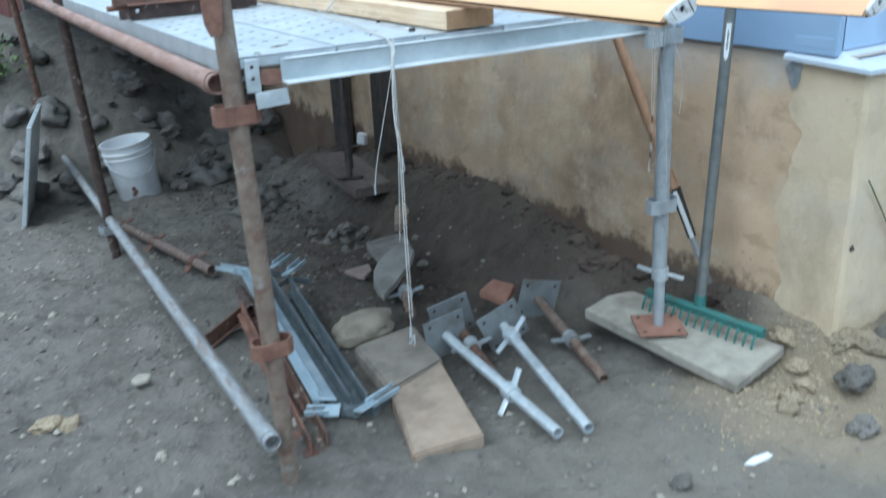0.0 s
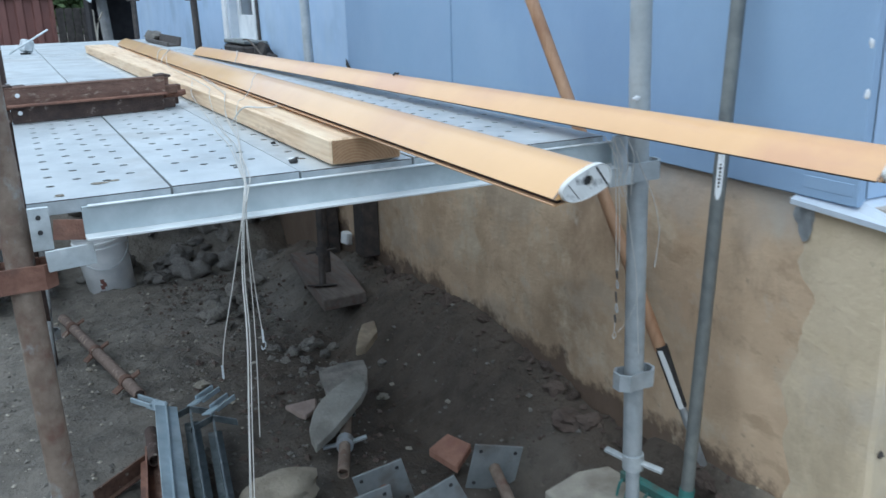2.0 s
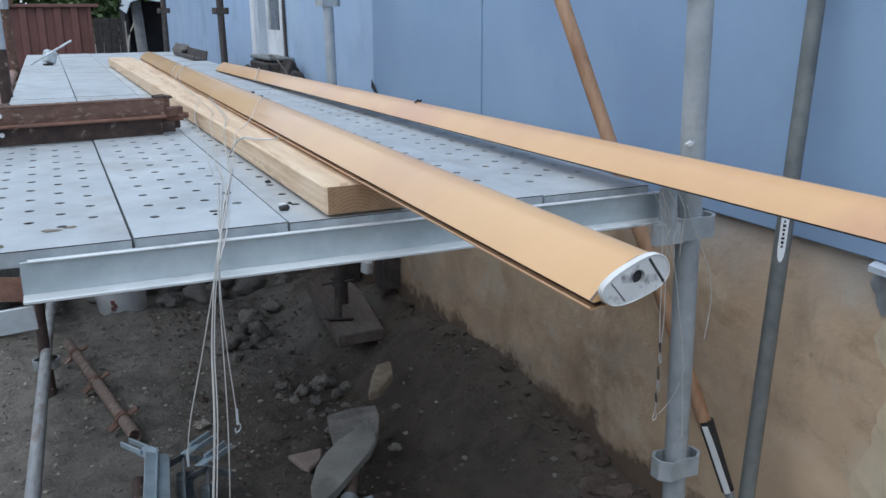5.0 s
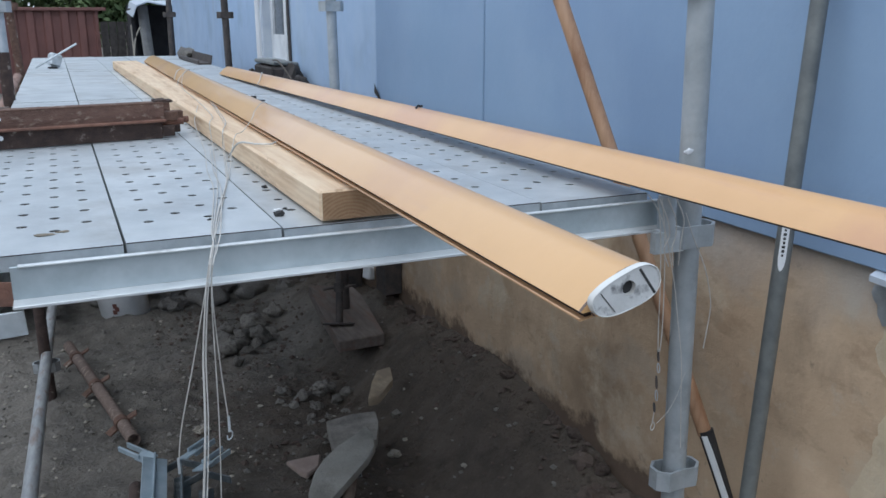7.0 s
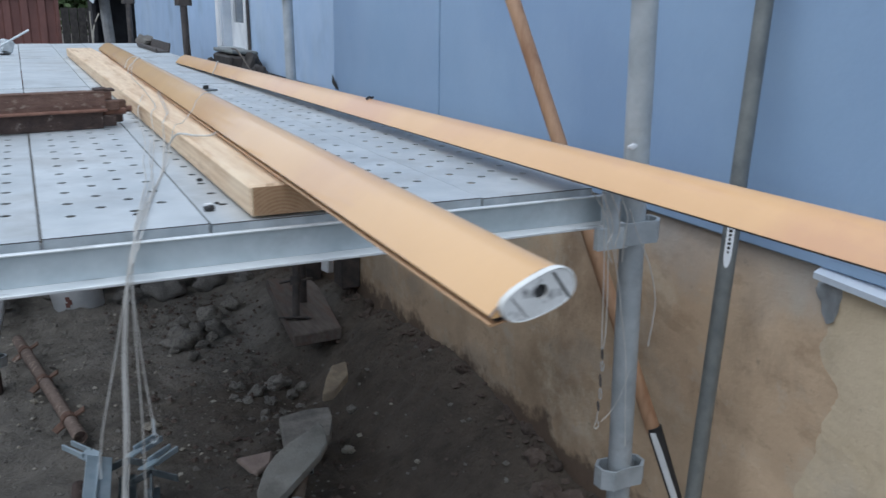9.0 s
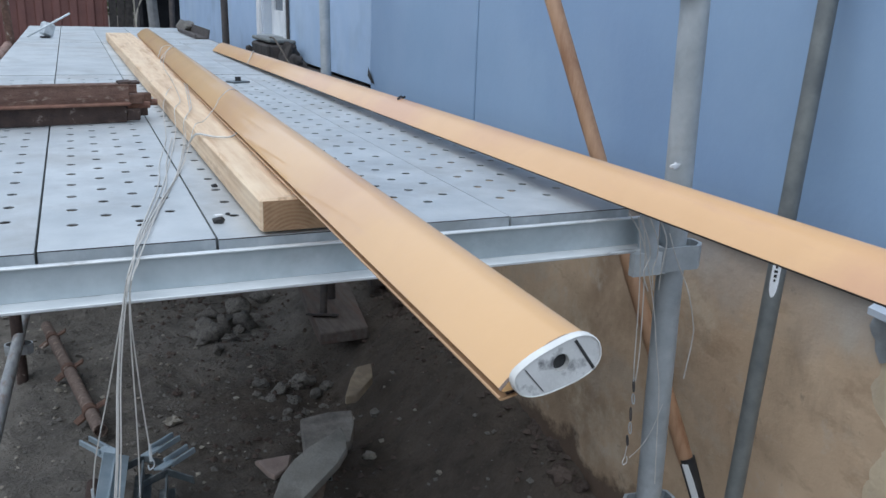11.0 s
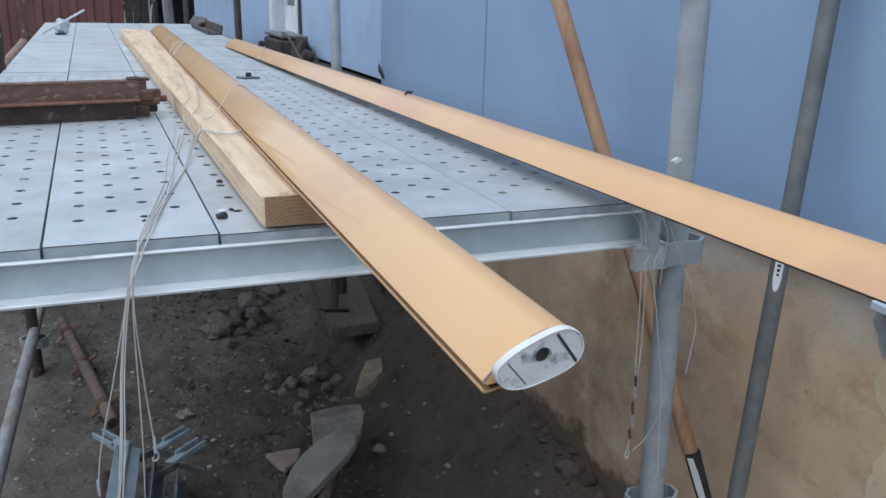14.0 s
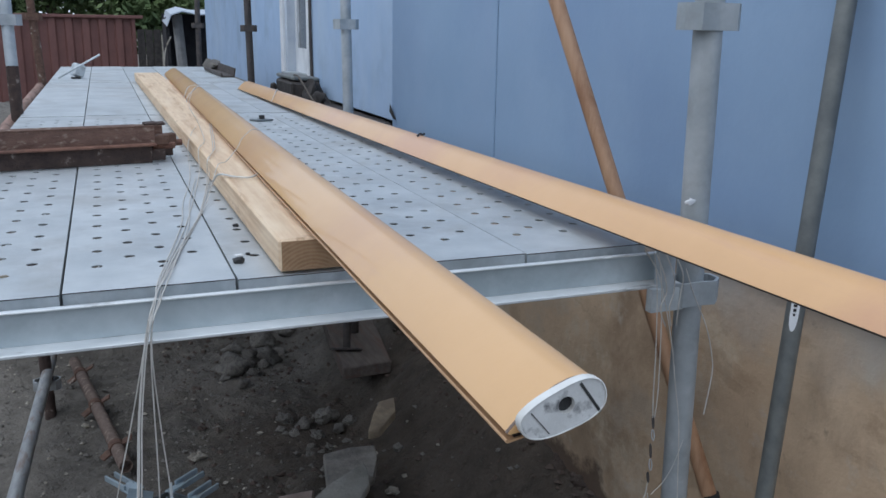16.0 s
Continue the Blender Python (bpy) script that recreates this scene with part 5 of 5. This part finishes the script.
soc = part("socket", bm, BLACK, shovel, "black and white metal socket")
bm = bmesh.new()
d = (t0 - low).normalized()
side = Vector((-0.66, -0.75, 0.0))
side = (side - side.project(d)).normalized()
box(bm, (t0 + low) / 2 + side * 0.0170, (0.015, 0.172, 0.005), along(d, side), 0.002)
part("strip", bm, WHITE, soc, "white strip on the socket")
bm = bmesh.new()
tube(bm, low, low - (t1 - t0).normalized() * 0.11, 0.011, 12)
part("strap", bm, DULL, shovel)
bm = bmesh.new()
b0 = low - (t1 - t0).normalized() * 0.07
b1 = b0 - (t1 - t0).normalized() * 0.13
box(bm, (b0 + b1) / 2, (0.022, (b1 - b0).length, 0.006), along(b1 - b0, (-0.7, -0.7, 0)), 0.002)
part("blade", bm, DULL, shovel, "narrow dull steel blade")

# ---- bucket ----
bucket = thing("bucket", (0.39, 3.66, -0.235), "white plastic bucket with ribbed rim on the soil", "bucket")
bx, by, bz = 0.39, 3.66, -0.235
prof = [(r, z * 1.1) for r, z in [(0.0, 0.0), (0.125, 0.0), (0.13, 0.006), (0.145, 0.27), (0.152, 0.272), (0.153, 0.285), (0.147, 0.29), (0.147, 0.30), (0.155, 0.302), (0.156, 0.316), (0.149, 0.32), (0.149, 0.345), (0.157, 0.35), (0.157, 0.362), (0.148, 0.362), (0.144, 0.30), (0.126, 0.012), (0.0, 0.012)]]
bm = bmesh.new()
rings = []
for r, z in prof:
    rings.append([bm.verts.new((bx + r * math.cos(2 * math.pi * i / 36), by + r * math.sin(2 * math.pi * i / 36), bz + z)) for i in range(36)])
for a, b in zip(rings, rings[1:]):
    for i in range(36):
        if a is rings[0] or b is rings[-1]:
            continue
        bm.faces.new((a[i], a[(i + 1) % 36], b[(i + 1) % 36], b[i]))
bmesh.ops.delete(bm, geom=rings[0] + rings[-1], context="VERTS")
bmesh.ops.holes_fill(bm, edges=[e for e in bm.edges if e.is_boundary])
part("body", bm, WHITE, bucket)
bm = bmesh.new()
cord(bm, [(bx + 0.16 * math.cos(a), by + 0.16 * math.sin(a), bz + 0.31 - 0.12 * math.sin((a + 2.9) / 2.6 * math.pi)) for a in (-2.9 + 0.26 * i for i in range(11))], 0.0028)
part("handle", bm, GALV, bucket, "thin wire handle")
bucket.rotation_euler = (0, radians(-7), 0)
bm = bmesh.new()
for k, (da, z) in enumerate(((0.0, 0.12), (0.06, 0.10), (-0.04, 0.085))):
    a = -1.95 + da
    box(bm, (bx + 0.139 * math.cos(a), by + 0.139 * math.sin(a), bz + z), (0.002, 0.022, 0.026), turn(0, 0, math.degrees(a)))
part("label", bm, FENCE, bucket, "small red printed mark")

# ---- slabs, stones and boards on the soil ----
def flat_slab(pts, thick, material, label, cat, name="broken_slab"):
    bm = slab(bmesh.new(), pts, thick)
    bmesh.ops.bevel(bm, geom=list(bm.edges), offset=min(0.005, thick * 0.3), segments=1, affect="EDGES")
    return tagged(part(name, bm, material), label, cat)


flat_slab([(1.024, 1.276, 0.058), (1.018, 1.20, 0.058), (1.004, 1.132, 0.055), (0.955, 1.065, 0.05), (0.90, 1.015, 0.048), (0.80, 0.925, 0.035), (0.716, 0.868, 0.02), (0.722, 0.93, 0.024), (0.733, 0.986, 0.028), (0.78, 1.078, 0.04), (0.83, 1.14, 0.046), (0.889, 1.184, 0.052), (0.96, 1.225, 0.056)], 0.026, GREYSLAB, "pale broken concrete slab on the soil", "slab")
flat_slab([(0.928, 1.455, 0.012), (1.03, 1.47, 0.014), (1.118, 1.455, 0.014), (1.095, 1.36, 0.014), (1.052, 1.246, 0.012), (0.96, 1.22, 0.008), (0.886, 1.225, 0.006)], 0.035, STONE, "grey broken slab under another slab", "slab")
flat_slab([(0.735, 1.285, -0.018), (0.79, 1.265, -0.012), (0.855, 1.275, -0.012), (0.828, 1.197, -0.012), (0.775, 1.165, -0.018), (0.762, 1.20, -0.018)], 0.02, PINKISH, "pinkish broken slab piece on the soil", "slab")
flat_slab([(1.114, 1.528, 0.035), (1.16, 1.61, 0.06), (1.204, 1.683, 0.072), (1.275, 1.715, 0.065), (1.25, 1.62, 0.055), (1.159, 1.53, 0.035)], 0.04, SAND, "reddish stone piece on the soil", "stone", "stone_piece")
flat_slab([(1.158, 2.04, 0.072), (1.375, 2.05, 0.072), (1.455, 2.60, 0.072), (1.46, 2.80, 0.074), (1.25, 2.86, 0.074), (1.20, 2.45, 0.072)], 0.055, OLDWOOD, "far dark sole board under the scaffold", "board", "far_sole_board")
slabm = thing("stone_block", (0.5, 0.1, 0.0), "long worn sandstone block on the soil", "stone block")
bm = slab(bmesh.new(), [(0.385, 0.17, 0.052), (0.60, 0.235, 0.055), (0.492, -0.175, 0.05), (0.285, -0.145, 0.047)], 0.075)
bmesh.ops.bevel(bm, geom=list(bm.edges), offset=0.006, segments=2, affect="EDGES")
part("near_piece", bm, mat("worn_block", (0.30, 0.225, 0.165), (0.39, 0.30, 0.225), 14, 0.9, 0, 0.4, 70, (0.22, 0.17, 0.13), 5), slabm)
bm = slab(bmesh.new(), [(0.43, 0.53, 0.035), (0.67, 0.55, 0.04), (0.615, 0.25, 0.052), (0.39, 0.185, 0.048)], 0.065)
bmesh.ops.bevel(bm, geom=list(bm.edges), offset=0.008, segments=2, affect="EDGES")
part("far_piece", bm, mat("soiled_block", (0.20, 0.17, 0.14), (0.28, 0.24, 0.195), 12, 0.95, 0, 0.7, 60, (0.14, 0.12, 0.10), 5), slabm)
bm = bmesh.new()
lump(bm, (0.54, 0.70, -0.005), (0.122, 0.088, 0.060), 3, 0.28, 3)
tagged(part("flat_stone", bm, SANDSTONE), "flat sandy stone on the soil", "stone")
flat_slab([(1.02, 0.66, 0.035), (1.10, 0.68, 0.06), (1.135, 0.58, 0.06), (1.05, 0.52, 0.035)], 0.03, BRICKY, "broken orange brick on the soil", "brick", "broken_brick")
flat_slab([(0.98, -0.642, 0.030), (1.02, -0.635, 0.031), (1.085, -0.645, 0.031), (1.07, -0.662, 0.029), (1.0, -0.657, 0.029)], 0.008, WHITE, "small white scrap on the soil", "scrap", "white_scrap")
flat_slab([(-0.25, 0.83, -0.008), (-0.22, 0.855, -0.004), (-0.18, 0.83, -0.004), (-0.195, 0.80, -0.008), (-0.24, 0.80, -0.01)], 0.018, PALE, "flat pale stone chip on the soil", "stone", "stone_chip")
leaning = thing("leaning_panel", (-0.2, 3.8, -0.25), "grey sheet panel leaning beside the scaffold", "panel")
bm = bmesh.new()
box(bm, (-0.20, 3.75, 0.07), (0.025, 0.75, 0.64), turn(0, 14, -11), 0.003)
part("sheet", bm, GALV, leaning)

rock_meshes = []
for i in range(7):
    bm = bmesh.new()
    lump(bm, (0, 0, 0), (1, 0.8 + 0.05 * i, 0.66 + 0.04 * (i % 3)), 60 + i * 3, 0.6, 3)
    for v in bm.verts:
        v.co *= 1 + 0.16 * noise.noise(v.co * 4.5 + Vector((i, 0, 0))) + 0.08 * noise.noise(v.co * 10)
    for f in bm.faces:
        f.smooth = i % 3 > 0
    me = bpy.data.meshes.new("rock")
    bm.to_mesh(me)
    bm.free()
    rock_meshes.append(me)


def rock(x, y, r, material, label, group, lift=0.25):
    i = random.randrange(7)
    me = rock_meshes[i]
    key = "rock_%d_%s" % (i, material.name)
    made = bpy.data.meshes.get(key)
    if made is None:
        made = me.copy()
        made.name = key
        made.materials.clear()
        made.materials.append(material)
    ob = tagged(new("rock", made), label, "rock", group)
    ob.matrix_world = Matrix.Translation((x, y, ground_z(x, y) + r * lift)) @ turn(random.uniform(-25, 25), random.uniform(-25, 25), random.uniform(0, 360)).to_4x4() @ Matrix.Diagonal((r, r, r, 1))
    return ob


rng = random.Random(5)
for x, y, r in ((0.90, 2.02, 0.032), (0.92, 1.90, 0.022), (1.06, 1.99, 0.05), (1.10, 1.90, 0.03), (0.955, 1.77, 0.02), (0.965, 1.94, 0.036), (1.0, 1.86, 0.026), (1.16, 1.95, 0.03), (0.87, 1.95, 0.018), (1.03, 1.78, 0.017), (0.93, 1.68, 0.014), (1.11, 1.80, 0.02), (0.98, 1.70, 0.012)):
    rock(x, y, r, STONE, "broken grey concrete lump on the soil", "rubble heap")
for x, y, r in ((0.79, 2.72, 0.085), (0.90, 2.86, 0.05), (0.97, 2.78, 0.06), (0.80, 2.48, 0.03), (1.0, 3.1, 0.06), (1.14, 3.2, 0.055), (0.83, 3.0, 0.05), (0.88, 2.62, 0.035), (0.93, 2.7, 0.03), (1.05, 2.92, 0.04), (0.74, 2.62, 0.028)):
    rock(x, y, r, STONE, "grey earthy clod under the deck", "clods under the deck", 0.4)
for i in range(110):
    x, y = rng.uniform(-0.7, 1.5), rng.uniform(3.6, 5.3)
    if abs(x - 0.39) < 0.22 and abs(y - 3.66) < 0.25:
        continue
    rock(x, y, 0.03 + 0.09 * rng.random() ** 2, DARKSTONE, "dark earthy clod on the dug bank", "clods on the bank", 0.3)
for x, y, r in ((1.50, -0.59, 0.06), (1.75, -0.62, 0.10), (1.62, -0.70, 0.05), (1.9, -0.62, 0.11), (1.35, -0.72, 0.04), (0.78, -0.62, 0.03)):
    rock(x, y, r, STONE, "rough grey stone by the wall", "stones by the wall")
for x, y, r in ((1.45, 0.52, 0.045), (1.49, 0.44, 0.035), (1.50, 0.66, 0.03)):
    bm = bmesh.new()
    lump(bm, (x, y, ground_z(x, y)), (r, r * 1.2, r * 0.8), int(y * 100), 0.6, 3)
    tagged(part("soil_lump", bm, CLAY), "dark lump of damp soil by the wall", "soil", "soil lumps by the wall")
for x, y, r in ((1.48, -0.25, 0.036), (1.50, -0.34, 0.038), (1.47, -0.43, 0.034), (1.40, -0.50, 0.028), (1.56, -0.5, 0.04), (1.32, -0.52, 0.03), (-0.52, 0.74, 0.05), (-0.46, 0.70, 0.035), (1.25, -0.56, 0.03), (1.60, -0.55, 0.05)):
    rock(x, y, r, SAND, "crumbly sandy yellow lump on the soil", "sandy lumps")
for i in range(20):
    y = rng.uniform(-0.1, 2.6)
    rock(WALL - rng.uniform(-0.01, 0.05), y, rng.uniform(0.018, 0.04), CLAY, "reddish damp clay lump against the wall", "clay lumps at the wall", 0.1)
for i in range(60):
    x, y = rng.uniform(-0.75, 1.3), rng.uniform(-0.9, 2.8)
    rock(x, y, 0.009 + 0.02 * rng.random() ** 2, (STONE, STONE, PALE)[i % 3], "small stone on the trodden soil", "small stones")


def scatter(name, n, spread, size, material, label, category):
    """Countless crumbs as one object."""
    vs, fs = [], []
    for i in range(n):
        x, y = spread()
        r = size * (0.4 + rng.random() ** 3 * 1.8)
        z, a, k = ground_z(x, y) + r * 0.3, rng.uniform(0, 6.28), len(vs)
        ca, sa2 = math.cos(a) * r, math.sin(a) * r
        j = [rng.uniform(0.6, 1.2) for _ in range(6)]
        vs += [(x + ca * j[0], y + sa2 * j[0], z), (x - sa2 * j[1], y + ca * j[1], z + r * 0.2), (x - ca * j[2], y - sa2 * j[2], z), (x + sa2 * j[3], y - ca * j[3], z - r * 0.1), (x, y, z + r * 0.6 * j[4]), (x, y, z - r * 0.6)]
        fs += [(k + u, k + (u + 1) % 4, k + 4) for u in range(4)] + [(k + (u + 1) % 4, k + u, k + 5) for u in range(4)]
    me = bpy.data.meshes.new(name)
    me.from_pydata(vs, [], fs)
    me.materials.append(material)
    tagged(new(name, me), label, category, kind="stuff")


scatter("gravel", 5200, lambda: (rng.uniform(-1.2, 1.5) if rng.random() < 0.3 else rng.uniform(-1.2, 0.95), rng.uniform(-1.0, 3.6)), 0.007, STONE, "small grey stones strewn over the soil", "gravel")
scatter("pale_crumbs", 1300, lambda: (rng.uniform(-1.2, 0.6 + 0.9 * rng.random() ** 3), rng.uniform(-1.0, 3.4)), 0.007, PALE, "pale crumbs of mortar strewn over the soil", "crumbs")
scatter("sandy_crumbs", 3200, lambda: (rng.gauss(1.42, 0.17), rng.gauss(-0.46, 0.12)), 0.0038, SAND, "yellow sandy crumbs below the wall corner", "crumbs")
scatter("clay_crumbs", 420, lambda: (WALL - abs(rng.gauss(0, 0.05)), rng.uniform(-0.15, 2.7)), 0.008, CLAY, "reddish clay crumbs along the wall base", "soil")
scatter("dark_clods", 1500, lambda: (rng.uniform(0.5, 1.55), rng.uniform(0.5, 3.6)), 0.009, CLAY, "small dark clods of damp soil", "soil")

# ---- far yard ----
fence = thing("fence", (-3, 14, 0.3), "dark red ribbed sheet fence", "fence", kind="structure")
x = -9.0
while x < 0.9:
    bm = bmesh.new()
    sweep(bm, [(-0.125, 0.02), (-0.085, 0.02), (-0.06, -0.02), (0.06, -0.02), (0.085, 0.02), (0.125, 0.02), (0.125, 0.03), (0.078, 0.03), (0.053, -0.01), (-0.053, -0.01), (-0.078, 0.03), (-0.125, 0.03)], (x, 14, 0.0), (x, 14, 1.53), (0, -1, 0))
    part("sheet", bm, FENCE, fence, smooth=False)
    x += 0.25
bm = bmesh.new()
box(bm, (-4.05, 13.97, 1.555), (10.1, 0.08, 0.05), bevel=0.006)
part("top_rail", bm, FENCE, fence)
palings = thing("paling_fence", (1.2, 13.9, 0.3), "dark weathered paling fence beside the shed", "fence", kind="structure")
for i in range(8):
    bm = bmesh.new()
    box(bm, (0.95 + 0.125 * i, 13.9, 0.68), (0.115, 0.022, 1.36 + 0.05 * noise.noise((i * 2.3, 0.0, 1.0))), bevel=0.004)
    part("paling", bm, SHADOWY, palings)
bm = bmesh.new()
box(bm, (1.40, 13.93, 1.12), (1.0, 0.04, 0.07), bevel=0.004)
part("rail", bm, SHADOWY, palings)
# added out of view: blocks low light from the left under the deck
yard = thing("side_fence", (-4.8, 3, 0), "unseen dark screen added on the left to cut low sky light", "fence", kind="structure")
bm = bmesh.new()
box(bm, (-4.8, 3.5, 0.9), (0.06, 21, 2.2))
part("boards", bm, BARK, yard)
# added out of view behind the camera, also to block low light
back = thing("rear_fence", (0, -7, 0), "unseen dark screen added behind the camera to cut low sky light", "fence", kind="structure")
bm = bmesh.new()
box(bm, (1, -7, 0.9), (11.6, 0.06, 2.2))
part("boards", bm, BARK, back)
shed = thing("shed", (1.2, 12.5, 0.4), "dark open shed with a pale sheet roof", "shed")
GREYPOST = mat("grey_post", (0.20, 0.20, 0.20), (0.28, 0.28, 0.28), 10, 0.8)
for x0, x1 in ((1.41, 1.31), (2.0, 1.95)):
    bm = bmesh.new()
    tube(bm, (x0, 11.2, -0.2), (x1, 11.2, 1.58), 0.07, 10)
    part("post", bm, GREYPOST, shed)
bm = bmesh.new()
sweep(bm, [(-0.20, -0.16), (-0.14, -0.02), (0.0, 0.03), (0.2, -0.01), (0.4, 0.0), (0.6, -0.02), (0.6, -0.004), (0.4, 0.016), (0.2, 0.006), (0.0, 0.046), (-0.15, -0.004), (-0.21, -0.155)], (1.36, 10.9, 1.585), (1.40, 12.4, 1.66))
part("roof", bm, FLASH, shed, "pale bent roof sheet")
SHEDWALL = mat("tarred_boards", (0.018, 0.018, 0.022), (0.035, 0.034, 0.038), 8, 0.8)
bm = bmesh.new()
box(bm, (1.80, 12.3, 0.7), (1.22, 0.05, 1.8))
box(bm, (1.22, 12.0, 0.7), (0.05, 0.6, 1.7))
part("rear_wall", bm, SHEDWALL, shed, "near-black boards")
for p in (((0.90, 7.9, 0.3), (0.902, 7.95, 1.09), (0.982, 8.0, 1.334)), ((0.93, 8.1, 0.3), (0.905, 8.05, 1.09), (0.898, 8.0, 1.351))):
    bm = bmesh.new()
    cord(bm, p, 0.008, 6)
    tagged(part("cane", bm, PALE), "thin pale garden cane standing in the bank", "cane", "canes")


def tree(x, y, h, spread, seed, low=0.35):
    t = thing("tree", (x, y, ground_z(x, y)), "green leafy tree beyond the fence", "tree", "trees beyond the fence")
    rg = random.Random(seed)
    base = Vector((x, y, ground_z(x, y)))
    bm = bmesh.new()
    tube(bm, base, base + Vector((0.1, 0, h * 0.6)), 0.12, 10, 0.06)
    for i in range(6):
        a = rg.uniform(0, 6.28)
        s = base + Vector((0.05, 0, h * rg.uniform(0.3, 0.58)))
        tube(bm, s, s + Vector((math.cos(a) * spread * 0.6, math.sin(a) * spread * 0.6, h * 0.3)), 0.05, 7, 0.015)
    part("trunk", bm, BARK, t)
    vs, fs = [], []
    hubs = [base + Vector((rg.gauss(0, spread * 0.42), rg.gauss(0, spread * 0.42), h * rg.uniform(low, 1.0))) for _ in range(34)]
    for h0 in hubs:
        h0.y = max(h0.y, min(y, 14.9))
    for i in range(6500):
        c = rg.choice(hubs) + Vector((rg.gauss(0, 0.22), rg.gauss(0, 0.22), rg.gauss(0, 0.2)))
        u = Vector((rg.uniform(-1, 1), rg.uniform(-1, 1), rg.uniform(-1, 1))).normalized() * rg.uniform(0.04, 0.095)
        v = u.orthogonal().normalized() * u.length * 0.45
        k = len(vs)
        vs += [c - u, c + v, c + u, c - v]
        fs.append((k, k + 1, k + 2, k + 3))
    me = bpy.data.meshes.new("crown")
    me.from_pydata(vs, [], fs)
    me.materials.append(LEAF)
    crown = new("crown", me)
    crown.parent = t
    crown.matrix_parent_inverse = Matrix.Translation(-t.location)
    return t


for x, y, h, sp, sd in ((-4.0, 17.5, 4.2, 1.6, 1), (-1.6, 17.0, 3.8, 1.5, 2), (0.5, 16.8, 4.4, 1.5, 3), (2.3, 16.2, 4.0, 1.4, 4), (1.15, 14.9, 2.9, 0.6, 5), (-6.5, 17, 4.5, 1.8, 6), (3.9, 16.5, 4.5, 1.7, 7), (-2.8, 16.4, 3.6, 1.4, 8), (-5.2, 16.5, 3.8, 1.5, 9), (-0.5, 16.2, 3.7, 1.3, 10)):
    tree(x, y, h, sp, sd, 0.36)
shrub = thing("shrub", (-0.24, 4.9, ground_z(-0.24, 4.9)), "low green weeds on the bank", "shrub")
vs, fs = [], []
for i in range(420):
    c = Vector((rng.gauss(-0.24, 0.07), rng.gauss(4.9, 0.12), ground_z(-0.24, 4.9) + abs(rng.gauss(0.0, 0.14))))
    u = Vector((rng.uniform(-1, 1), rng.uniform(-1, 1), rng.uniform(-0.3, 1))).normalized() * rng.uniform(0.015, 0.04)
    v = u.orthogonal().normalized() * u.length * 0.4
    k = len(vs)
    vs += [c - u, c + v, c + u, c - v]
    fs.append((k, k + 1, k + 2, k + 3))
me = bpy.data.meshes.new("leaves")
me.from_pydata(vs, [], fs)
me.materials.append(LEAF)
leaves = new("leaves", me)
leaves.parent = shrub
leaves.matrix_parent_inverse = Matrix.Translation(-shrub.location)
